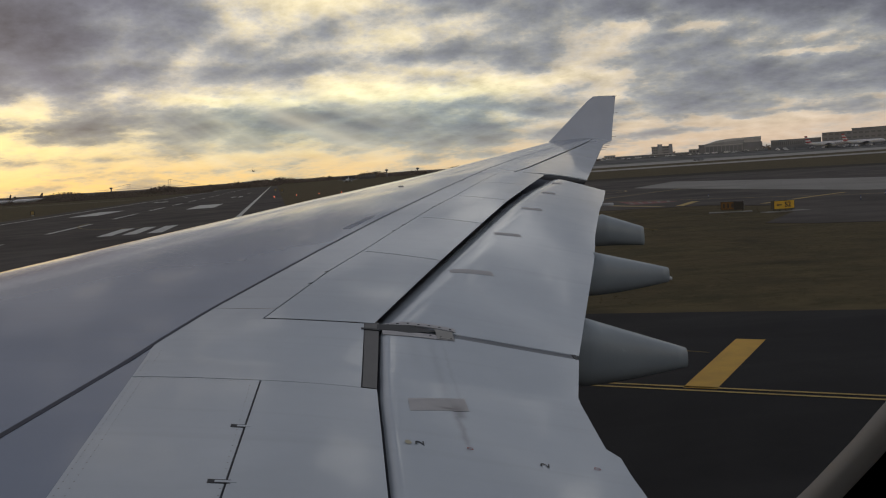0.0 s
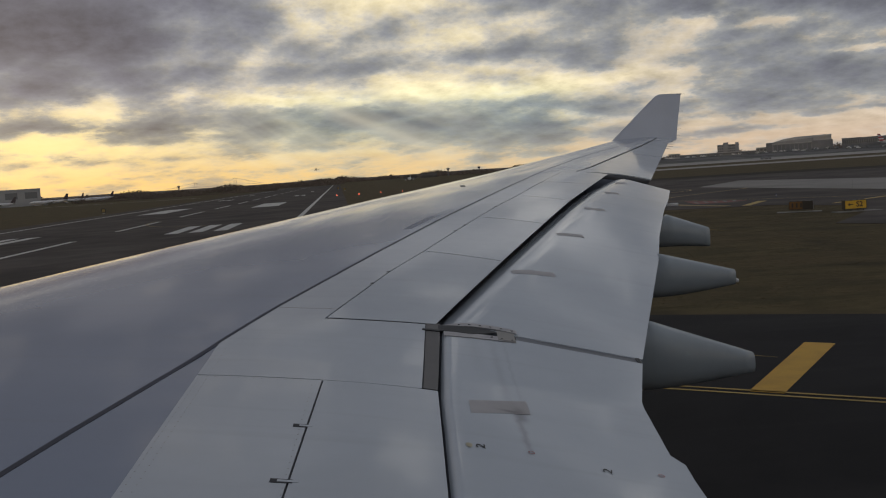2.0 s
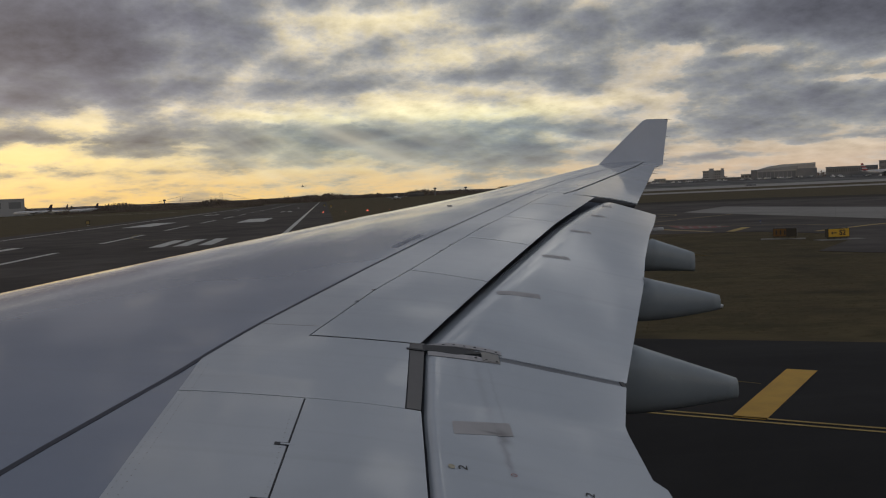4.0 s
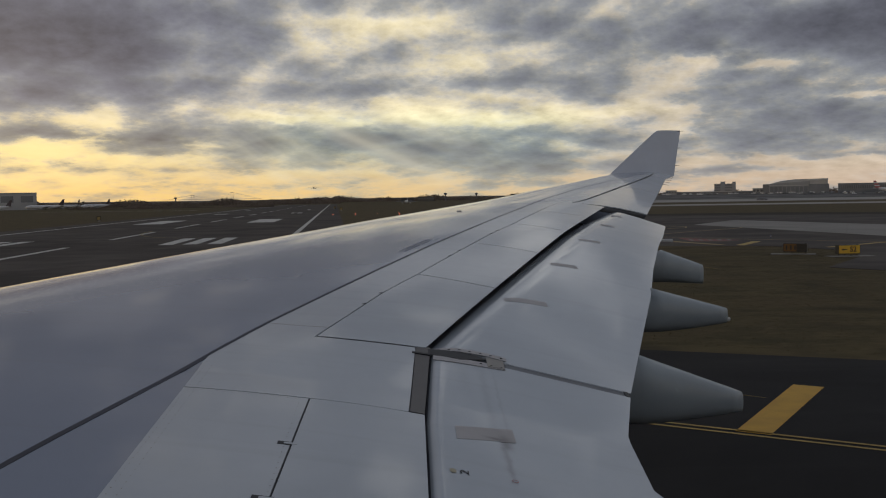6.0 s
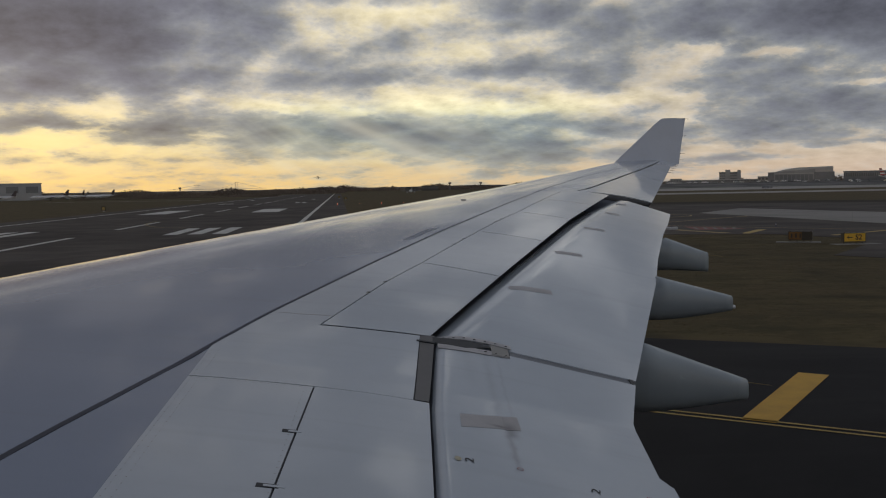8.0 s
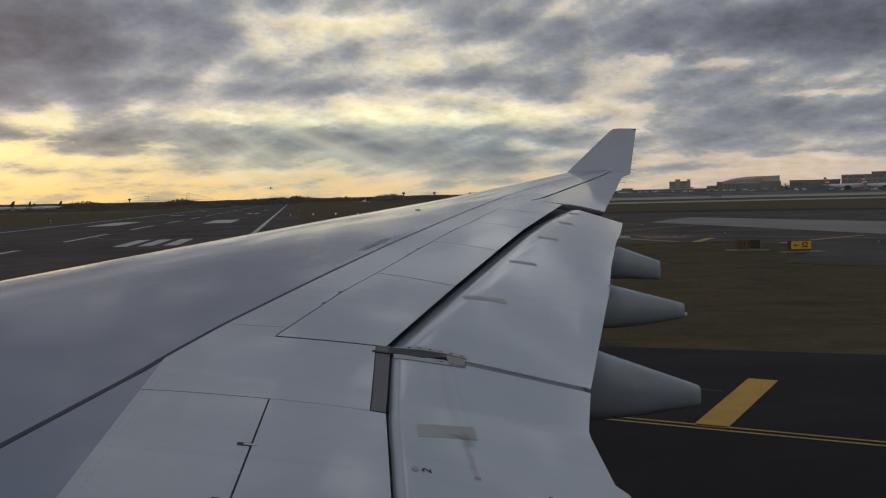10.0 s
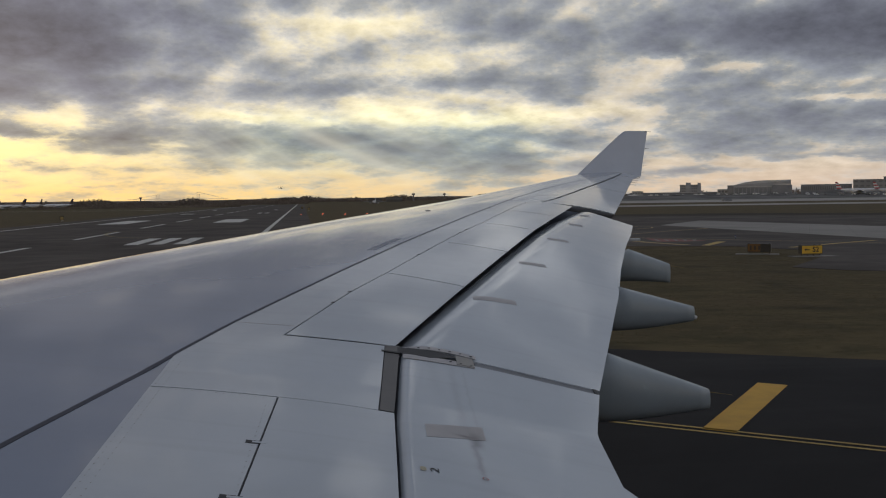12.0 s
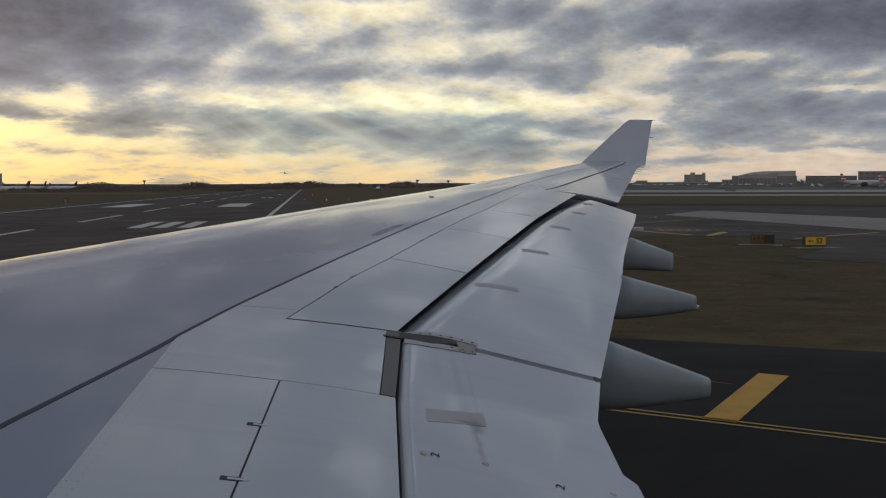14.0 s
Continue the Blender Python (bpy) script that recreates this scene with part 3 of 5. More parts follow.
# taxiway markings
E0, E1 = Vector((6.4, 23.05, 0)), Vector((11.4, 19.82, 0))
ed = (E1 - E0).normalized()
en = Vector((-ed.y, ed.x, 0))
for off in (-0.17, 0.17):
    pts = [E0 + ed * s + en * (off + 0.0006 * (s - 4) ** 2) for s in range(-30, 46, 4)]
    tagged(slab("taxiway_edge_line", curve_strip([(p.x, p.y) for p in pts], 0.055), 0.028, M_DULLY, "thin yellow double edge line on dark asphalt", "marking", deep=0.004), group="taxiway edge lines")
for shift in (0.0, 15.5, 31.0):
    o = ed * shift
    slabq = [(7.97, 22.12), (11.63, 27.4), (12.36, 26.91), (8.66, 21.66)]
    tagged(slab("shoulder_stripe", [(x + o.x, y + o.y) for x, y in slabq], 0.028, M_YELLOW, "broad yellow diagonal shoulder stripe on asphalt", "marking", deep=0.004), group="shoulder stripes")
slab("yellow_dash", [(37.2, 103.4), (37.9, 102.7), (42.9, 110.6), (42.0, 111.2)], 0.034, M_DULLY, "short yellow painted taxi line", "marking", deep=0.004)
slab("yellow_taxi_line", curve_strip([(44.5, 96.4), (47.4, 98.6), (53.7, 103.3), (60, 107.5)], 0.35), 0.034, M_DULLY, "yellow painted taxi line on asphalt", "marking", deep=0.004)
slab("guide_line", curve_strip([(30, 137), (35.1, 133.6), (46, 145), (56.4, 155), (63, 168)], 0.22), 0.034, M_FADED, "faded yellow guide line on asphalt", "marking", deep=0.004)
slab("cross_line", curve_strip([(34, 128), (46, 114), (58, 102), (75, 88)], 0.12), 0.032, M_FADED, "thin faded line across the taxiway", "marking", deep=0.004)
slab("turn_line", curve_strip([(36, 152), (43, 156), (49, 161), (50.5, 166), (47.5, 174), (40, 182)], 0.2), 0.034, M_FADED, "curved faded yellow turn line", "marking", deep=0.004)
slab("hold_panel", [(35.2, 113.5), (36.3, 122.5), (39.5, 118.6), (42.0, 114.6), (38.5, 112.6)], 0.034, M_REDP, "faded red painted hold panel on the asphalt", "marking", deep=0.004)
for i in range(5):
    o = i * 1.1
    slab("hold_bar", [(35.6 + o, 114.6 - o * 0.1), (35.95 + o, 114.4 - o * 0.1), (37.0 + o, 119.5 - o * 0.55), (36.65 + o, 119.7 - o * 0.55)], 0.04, M_PAD, "worn white bar lettering on the red panel", "marking", deep=0.004)
slab("dirt_line", curve_strip([(32.4, 119), (33.6, 112), (35.6, 106), (36.2, 105)], 0.6), 0.03, M_FADED, "worn sandy edge of the taxiway", "marking", deep=0.003)


# ---- the airliner that carries the camera: its wing, flaps, fairings and window ----
jet = thing("airliner", "white twin-jet airliner with light grey wing and flaps set", "airliner")


def le(s):
    return -3.95 + 0.63 * (s - 10.35)


def te(s):
    return 1.59 + 0.305 * (s - 6.39) if s > 6.39 else 1.59


def zte(s):
    return 4.18 + 0.113 * (s - 6.39)


_r = np.linspace(0, 1, 401)
_c = np.sqrt([0, .006, .02, .05, .1, .2, .35, .5, .65, .78, .85, .9, 1.0, 1.1])
_h = [.016, .030, .041, .053, .063, .070, .0715, .068, .058, .041, .026, .012, -.014, -.040]
_r2 = np.linspace(-0.1, 1.08, 473)
_raw = np.interp(np.abs(_r2), _c, _h)
_ker = np.exp(-(np.linspace(-0.09, 0.09, 73) / 0.030) ** 2)
_sm = np.convolve(np.pad(_raw, 36, mode="edge"), _ker / _ker.sum(), mode="valid")


def crest(c):
    return float(np.interp(math.sqrt(max(c, 0.0)), _r2, _sm))


def table(s, pairs):
    return float(np.interp(s, [p[0] for p in pairs], [p[1] for p in pairs]))


def skin(a, s, lift=0.0):
    """A place on the wing's upper surface, a aft and s out along the span."""
    L, T = le(s), te(s)
    c = (a - L) / (T - L)
    trim = table(s, [(7, 0.011), (10, 0.010), (12, 0.008), (15, 0.003), (17, -0.004), (19, -0.012), (26, -0.018)]) * min(1.0, max(0.0, (0.62 - c) / 0.35))
    return Vector((a, s, zte(s) + (T - L) * (crest(c) + trim) + lift))


def at_chord(c, s):
    return le(s) + c * (te(s) - le(s))


def a_spar(s):      # the dark line along the rear spar
    return table(s, [(1, -2.85), (4.91, -1.94), (6.74, -1.46), (7.63, -1.19), (8.69, -0.82), (10.05, -0.34), (11.89, 0.33), (14.1, 1.18), (16.03, 1.93), (18.14, 2.75), (20.14, 3.66), (21.8, 4.58), (23.44, 5.58), (25.5, 6.8)])


def a_front(s):     # where the light panels begin
    return max(a_spar(s) + 0.03, -1.45) if s < 6.9 else a_spar(s) + 0.03


def a_hinge(s):     # spoiler hinge line
    return at_chord(table(s, [(7, .666), (7.4, .659), (8.2, .647), (9.04, .633), (10, .625), (11.4, .608), (13, .588), (14.3, .578), (16.4, .550), (17.6, .54)]), s)


def a_lip(s):       # rear edge of the spoilers
    return at_chord(table(s, [(7.4, .772), (8.3, .767), (9.8, .759), (11.9, .748), (13.9, .737), (15.7, .738), (17.3, .742)]), s)


def a_ail(s):       # aileron hinge
    return at_chord(table(s, [(17.4, .60), (17.9, .622), (21, .66), (24.3, .722), (25, .73)]), s)


def a_rear(s):      # rear edge of the fixed skin
    if s < 6.04:
        return 0.085
    if s < 7.45:
        return 0.10
    if s < 17.2:
        return a_lip(s) - 0.30
    return at_chord(0.905, s)


def sheet(name, s0, s1, fa0, fa1, material, parent, lift=0.006, ns=12, na=10, skew=0.0, thick=0.012, label="", sink=None):
    """A panel that follows the wing's surface between two edges and two stations, with rolled edges."""
    verts, faces = [], []
    rows = []
    for i in range(ns + 1):
        row = []
        for j in range(na + 1):
            f = j / na
            k0, k1 = skew if isinstance(skew, tuple) else (skew, skew)
            s = s0 + (s1 - s0) * i / ns - (k0 + (k1 - k0) * i / ns) * f
            a = fa0(s) + (fa1(s) - fa0(s)) * f
            row.append(len(verts))
            verts.append(skin(a, s, lift - (sink(a, s) if sink else 0.0)))
        rows.append(row)
    for i in range(ns):
        for j in range(na):
            faces.append((rows[i][j], rows[i][j + 1], rows[i + 1][j + 1], rows[i + 1][j]))
    rim = rows[0] + [r[-1] for r in rows[1:]] + rows[-1][-2::-1] + [r[0] for r in rows[-2:0:-1]]
    base = len(verts)
    for r in rim:
        verts.append(verts[r])
    for r in rim:
        verts.append(verts[r] - Vector((0, 0, thick)))
    n = len(rim)
    for i in range(n):
        faces.append((base + i, base + n + i, base + n + (i + 1) % n, base + (i + 1) % n))
    me = mesh_of(name, verts, faces, material)
    for p in me.polygons[-n:]:
        p.use_smooth = False
    if me.polygons[0].normal.z < 0:
        me.flip_normals()
    return under(name, me, parent, label)


def wing_box():
    """The closed wing: nose, upper skin, rear edge and lower skin."""
    stations = sorted(set([0.1, 1, 2, 3, 4, 4.5, 5, 5.5, 6.0, 6.04, 6.05, 6.4, 6.74, 7, 7.44, 7.46, 8, 9, 10, 11, 12, 13, 14, 15, 16, 17.15, 17.22, 18, 19, 20, 21, 22, 23, 24, 24.6, 25.2, 25.62]))
    nf, na, nl = 34, 12, 24
    verts, faces, idx = [], [], []
    for s in stations:
        b = min(a_front(s), a_rear(s) - 0.05)
        L, e = le(s), a_rear(s)
        ring = []
        for j in range(nf + 1):
            f = (j / nf) ** 1.9
            ring.append(skin(L + f * (b - L), s))
        for j in range(1, na + 1):
            ring.append(skin(b + (e - b) * j / na, s, (-0.02 if s > 7.45 else -0.003) * min(1.0, j / 5)))
        last = ring[-1]
        first = ring[0]
        ch = te(s) - L
        for j in range(nl):
            f = 1 - j / nl
            a = L + (e - L) * f
            drop = ch * (0.012 + 0.085 * math.sqrt(max(f, 0)) * (1 - f) ** 0.6 * 1.35)
            top = skin(a, s).z
            z = last.z + (first.z - last.z) * (1 - f) - drop * min(1, 4 * f)
            ring.append(Vector((a, s, min(z, top - 0.02))))
        verts += ring
    n = nf + 1 + na + nl
    for i in range(len(stations) - 1):
        for j in range(n):
            k = (j + 1) % n
            faces.append((i * n + j, i * n + k, (i + 1) * n + k, (i + 1) * n + j))
            # the rear face is coloured dark as well, for the shaded gap
            idx.append(1 if nf <= j <= nf + na else 2 if (j < 4 or j >= n - 2) else 0)
    faces.append(tuple(range(n)))
    faces.append(tuple(range(len(verts) - 1, len(verts) - 1 - n, -1)))
    idx += [0, 0]
    me = mesh_of("wing", verts, faces, None, True, [M_SKIN, M_SEAL, M_NOSE], idx)
    bm = bmesh.new()
    bm.from_mesh(me)
    bmesh.ops.recalc_face_normals(bm, faces=bm.faces[:])
    bm.to_mesh(me)
    bm.free()
    return under("wing", me, jet, "smooth grey painted wing with a bright metal leading edge")


wing = wing_box()

# light panels behind the spar
sheet("inboard_panel", 0.3, 5.985, lambda s: -1.45, lambda s: -0.690 + 0.026 * (s - 4.38), M_PANEL, wing, ns=14)
sheet("inboard_spoiler", 0.3, 5.985, lambda s: -0.677 + 0.026 * (s - 4.38), lambda s: 0.075 + 0.005 * s, M_PANEL, wing, ns=14, lift=0.008)
sheet("root_panel", 6.0, 7.385, lambda s: a_front(s), lambda s: 0.0 + 0.045 * (s - 6.0), M_PANEL, wing, ns=10, na=14)
sheet("spar_panel", 7.3852, 17.3, lambda s: a_front(s), lambda s: a_hinge(s) - 0.008, M_PANEL, wing, ns=30, na=8)
sheet("panel_seam", 7.672, 7.681, a_front, lambda s: a_hinge(s) - 0.008, M_BARE, wing, ns=1, na=8, lift=0.0068, thick=0.002)
cuts = [7.40, 10.0, 12.22, 14.2, 15.9, 17.45]
for i in range(5):
    s0, s1 = cuts[i] + 0.010, cuts[i + 1] - 0.010
    sheet("spoiler", s0, s1, lambda s: a_hinge(s) + 0.008, a_lip, M_PANEL, wing, ns=10, na=10, lift=0.008, thick=0.004, skew=(0.0 if i == 0 else 0.28, 0.28))
sheet("tip_panel", 17.32, 25.55, lambda s: a_front(s), lambda s: a_ail(s) - 0.035, M_PANEL, wing, ns=20, na=8)
for s0, s1 in ((17.32, 20.9), (20.93, 24.5)):
    sheet("aileron", s0, s1, lambda s: a_ail(s) + 0.03, lambda s: at_chord(0.916, s), M_PANEL, wing, ns=14, na=8, lift=0.008, thick=0.02, label="light grey aileron panel")
sheet("tip_fairing", 24.53, 25.55, lambda s: a_ail(s) + 0.012, lambda s: at_chord(0.92 + 0.07 * (s - 24.5), s), M_PANEL, wing, ns=8, na=8, lift=0.007, thick=0.02)

# the dark line along the rear spar
sheet("spar_line", 0.3, 25.3, lambda s: a_spar(s) - 0.008, lambda s: a_spar(s) + 0.030, M_STRIPE, wing, ns=80, na=1, lift=0.0035, thick=0.003, label="dark painted line along the rear spar")
sheet("recess_plate", 6.02, 7.44, lambda s: 0.01 + 0.042 * (s - 6.0), lambda s: 0.105 + 0.055 * (s - 6.02), M_RECESS, wing, ns=6, na=2, lift=0.003, thick=0.003, label="bare brownish-grey recess plate")


def nose_drop(x, depth, wide):
    """How far a flap's upper side lies under the wing's line, x behind the lip."""
    return min(0.42, depth * max(0.0, 1.0 - x / wide) ** 2)


def flap(name, s0, s1, nose, tail, depth, wide, ns, label, rake=0.0):
    """A flap set a little down and back, its round nose tucked under the wing's rear edge."""
    na = 26
    verts, faces, idx = [], [], []
    # this many nose rows are painted dark to stand in for gap shade
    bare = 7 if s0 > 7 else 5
    for i in range(ns + 1):
        s = s0 + (s1 - s0) * i / ns
        g, t = nose(s), tail(s)
        a0 = g - (0.26 if s0 > 7 else 0.10)
        ring = []
        for j in range(na + 1):
            f = (j / na) ** 1.6
            a = a0 + (t - a0) * f
            q = s - rake * f * max(0.0, (s - s1 + 2.5) / 2.5)
            ring.append(skin(a - 0.31 * (s - q), q, -nose_drop(a - g, depth(s), wide(s))))
        for j in range(na, -1, -1):
            f = (j / na) ** 1.6
            a = a0 + (t - a0) * f
            th = 0.008 + 0.30 * (1 - f) * (f + 0.12) * 0.9
            ring.append(ring[j] - Vector((0, 0, th)))
        verts += ring
    n = 2 * (na + 1)
    for i in range(ns):
        for j in range(n):
            k = (j + 1) % n
            faces.append((i * n + j, i * n + k, (i + 1) * n + k, (i + 1) * n + j))
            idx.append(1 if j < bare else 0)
    faces.append(tuple(range(n)))
    faces.append(tuple(range(len(verts) - 1, len(verts) - 1 - n, -1)))
    me = mesh_of(name, verts, faces, None, True, [M_FLAP, M_GAP_SHADE], idx + [0, 0])
    bm = bmesh.new()
    bm.from_mesh(me)
    bmesh.ops.recalc_face_normals(bm, faces=bm.faces[:])
    sharp = [e for e in bm.edges if e.is_manifold and e.calc_face_angle() > 0.9]
    for e in sharp:
        e.smooth = False
    bm.to_mesh(me)
    bm.free()
    return under(name, me, jet, label)


def outer_nose(s):
    return 0.062 + 0.003 * (s - 7.4) + 0.03 * max(0.0, s - 15.5), 0.31 + 0.010 * (s - 7.4)


def tail_in(s):
    return table(s, [(0, 1.62), (5.2, 1.56), (5.50, 1.575), (5.54, 1.51), (6.47, 1.565), (7.45, 1.825)])


def tail_out(s):
    return 1.79 + 0.3133 * (s - 7.33) - table(s, [(11, 0), (12.4, 0.04), (14.3, 0.04), (15.6, 0)])


inner = flap("flap", 0.4, 7.30, lambda s: table(s, [(0, .10), (4.6, .10), (6.0, .112), (6.05, .115), (7.4, .172)]), tail_in, lambda s: 0.05, lambda s: 0.07, 60, "light grey inboard flap with grey tape patches")
outer = flap("flap", 7.40, 17.08, lambda s: a_lip(s), tail_out, lambda s: outer_nose(s)[0], lambda s: outer_nose(s)[1], 60, "light grey outboard flap with grey tape patches", 0.6)
# added sheets that close the gap from below, coloured dark as its shade
sheet("cove_panel", 7.40, 17.3, lambda s: a_lip(s) - 0.55, lambda s: a_lip(s) - 0.05, M_GAP_SHADE, wing, ns=60, na=2, lift=-0.36, thick=0.01, label="dark sheet added to close the shaded gap behind the spoilers")
sheet("cove_panel", 0.4, 7.40, lambda s: -0.05, lambda s: 0.25, M_GAP_SHADE, wing, ns=10, na=2, lift=-0.22, thick=0.01, label="dark sheet added to close the shaded gap behind the spoilers")
sheet("flap_joint_seal", 7.29, 7.41, lambda s: 0.78, lambda s: 1.78, M_GAP, inner, ns=1, na=14, lift=-0.006, thick=0.004, label="grey rubber seal between flaps")


# the notch's shade is a black strip laid on the joint
sheet("gap_notch", 7.30, 7.40, lambda s: 1.75, lambda s: 1.785, M_BLACK, inner, ns=1, na=2, lift=0.002, thick=0.02, label="black strip drawn for the shaded notch at the flap joint's end")


def patch(parent, s0, s1, a0, a1, material=M_TAPE, lift=0.003, name="tape_patch", label="grey rectangular tape patch", skew=0.0):
    return sheet(name, s0, s1, lambda s: a0, lambda s: a1, material, parent, lift=lift, ns=3, na=12, thick=0.0008, label=label, skew=skew,
                 sink=lambda a, s: nose_drop(a - a_lip(s), *outer_nose(s)) if s > 7.44 else 0.0)


patch(inner, 5.70, 5.92, 0.300, 0.67, lift=0.0018, skew=-0.15)
patch(inner, 5.80, 6.03, 0.585, 0.69, lift=0.0028, skew=-0.05)


for s, c0, c1 in ((9.38, .786, .850), (11.42, .792, .845), (13.40, .791, .845), (15.05, .80, .845), (16.25, .80, .84)):
    patch(outer, s - 0.075, s + 0.075, at_chord(c0, s), at_chord(c1, s), lift=0.0022, skew=-0.07)
# bracket over the flap joint
def strap(name, pairs_low, pairs_high, material, parent, lift, label, thick=0.004, sunk=1.0):
    """A shaped strip on the flaps whose two edges are given along the chord."""
    verts, faces = [], []
    a0, a1, n = pairs_low[0][0], pairs_low[-1][0], 16
    for up in (0.0, -thick):
        for i in range(n + 1):
            a = a0 + (a1 - a0) * i / n
            for edge in (pairs_low, pairs_high):
                q = table(a, edge)
                drop = nose_drop(a - a_lip(7.45), *outer_nose(7.45)) * sunk
                verts.append(skin(a, q, lift + up - drop))
    m = 2 * (n + 1)
    for i in range(n):
        k = 2 * i
        faces += [(k, k + 2, k + 3, k + 1), (k, m + k, m + k + 2, k + 2), (k + 1, k + 3, m + k + 3, m + k + 1)]
    faces += [(0, 1, m + 1, m), (m - 2, 2 * m - 2, 2 * m - 1, m - 1)]
    me = mesh_of(name, verts, faces, material, False)
    if me.polygons[0].normal.z < 0:
        me.flip_normals()
    return under(name, me, parent, label)


TOP_LOW, TOP_HIGH = [(0.20, 7.395), (0.41, 7.435), (0.62, 7.440), (0.80, 7.415)], [(0.20, 7.465), (0.41, 7.510), (0.62, 7.517), (0.80, 7.495)]
strap("joint_bracket", TOP_LOW, TOP_HIGH, M_TAPE, outer, 0.014, "riveted metal joint bracket", sunk=0.6)
strap("joint_bracket", [(0.20, 7.165), (0.60, 7.205), (0.77, 7.230)], [(0.20, 7.262), (0.60, 7.300), (0.77, 7.305)], M_TAPE, inner, 0.007, "riveted metal joint bracket", sunk=0.05)
# no opening is cut: a black strip gives the slot its shade
strap("joint_slot", [(0.16, 7.275), (0.42, 7.262), (0.63, 7.37)], [(0.16, 7.40), (0.42, 7.44), (0.63, 7.40)], M_BLACK, inner, 0.009, "black strip drawn for the shaded slot at the flap joint", 0.003, 0.1)
strap("joint_plate", [(0.63, 7.225), (0.77, 7.240)], [(0.63, 7.43), (0.77, 7.41)], M_BARE, outer, 0.0105, "grey overlap plate at the flap joint", sunk=0.1)
bm = bmesh.new()
for i in range(7):
    a = 0.25 + i * 0.085
    p = skin(a, (table(a, TOP_LOW) + table(a, TOP_HIGH)) / 2, 0.014 - nose_drop(a - a_lip(7.45), *outer_nose(7.45)) * 0.6)
    rod(bm, p, p + Vector((0, 0, 0.003)), 0.011, n=8)
for i in range(3):
    p = skin(0.58 + i * 0.08, 7.26, 0.0085)
    rod(bm, p, p + Vector((0, 0, 0.003)), 0.011, n=8)
tagged(part("rivets", bm, M_SEAL, outer), kind="stuff")
sheet("recess_bolt", 7.235, 7.265, lambda s: 0.035, lambda s: 0.175, M_BLACK, wing, ns=1, na=4, lift=0.012, thick=0.01, label="dark latch across the recess")


def mark_two(a, s, size, lean=0.0):
    """A painted figure 2, read from the cabin."""
    cu = bpy.data.curves.new("figure", "FONT")
    cu.body, cu.size, cu.extrude = "2", size, 0.0005
    cu.align_x, cu.align_y = "CENTER", "CENTER"
    tmp = bpy.data.objects.new("figure", cu)
    me = bpy.data.meshes.new_from_object(tmp)
    p = skin(a, s, 0.004)
    ax = (skin(a + 0.1, s) - skin(a, s)).normalized()
    up = (skin(a, s + 0.1) - skin(a, s)).normalized()
    ax, up = up, -ax
    zz = ax.cross(up).normalized()
    me.transform(Matrix.Diagonal((1.55, 0.9, 1, 1)))
    me.transform(Matrix.Rotation(radians(lean), 4, "Z"))
    m = Matrix((ax, up, zz)).transposed().to_4x4()
    m.translation = p
    me.transform(m)
    me.materials.append(M_BLACK)
    bpy.data.objects.remove(tmp)
    return under("figure_mark", me, inner, "small black painted figure 2")


mark_two(0.318, 5.19, 0.085)
mark_two(1.035, 5.15, 0.085, -12)


def ring_mark(a, s, r, material):
    verts, faces = [], []
    n = 20
    for i in range(n):
        t = 2 * math.pi * i / n
        for rr in (r, r * 0.72):
            verts.append(skin(a + rr * math.cos(t), s + rr * math.sin(t), 0.004))
    for i in range(n):
        j = (i + 1) % n
        faces.append((2 * i, 2 * i + 1, 2 * j + 1, 2 * j))
    under("ring_mark", mesh_of("ring_mark", verts, faces, material), inner, "small red painted ring")


ring_mark(0.61, 5.22, 0.019, M_REDM)
ring_mark(1.36, 5.22, 0.019, M_REDM)
verts = [skin(0.25 + 0.02 * math.cos(i * math.pi / 8), 5.18 + 0.03 * math.sin(i * math.pi / 8), 0.004) for i in range(16)]
under("dot_mark", mesh_of("dot_mark", verts, [tuple(range(16))], M_ORNG), inner, "faded amber painted dot")

# rivet rows, hinge gaps and faint lettering on the skin
bm = bmesh.new()
for i in range(46):
    s = 3.2 + i * 0.075
    for a in (-1.425, -1.375):
        p = skin(a, s, 0.0062)
        rod(bm, p, p + Vector((0, 0, 0.0012)), 0.0038, n=6)
for i in range(26):
    s = 4.0 + i * 0.075
    p = skin(-0.70, s, 0.0062)
    rod(bm, p, p + Vector((0, 0, 0.0012)), 0.0038, n=6)
for i in range(14):
    p = skin(-1.38 + i * 0.05, 5.96, 0.0062)
    rod(bm, p, p + Vector((0, 0, 0.0012)), 0.0038, n=6)
tagged(part("rivets", bm, M_BARE, wing), kind="stuff")
for s, w in ((5.18, 0.10), (4.45, 0.13)):
    sheet("hinge_slot", s - 0.022, s + 0.022, lambda q, w=w: -0.69 - w + 0.05, lambda q: -0.66, M_SEAL, wing, ns=1, na=3, lift=0.0085, thick=0.002, label="dark hinge slot in the panel seam")
    sheet("hinge_tongue", s - 0.010, s + 0.012, lambda q, w=w: -0.69 - w + 0.085, lambda q: -0.63, M_PANEL, wing, ns=1, na=3, lift=0.010, thick=0.002)
for s in (9.02, 8.55, 11.2, 11.6, 13.1, 13.4):
    sheet("hinge_mark", s - 0.016, s + 0.016, lambda q: a_hinge(q) - 0.028, lambda q: a_hinge(q) + 0.004, M_BLACK, wing, ns=1, na=1, lift=0.0095, thick=0.002, label="small dark hinge mark")
rnd = random.Random(3)
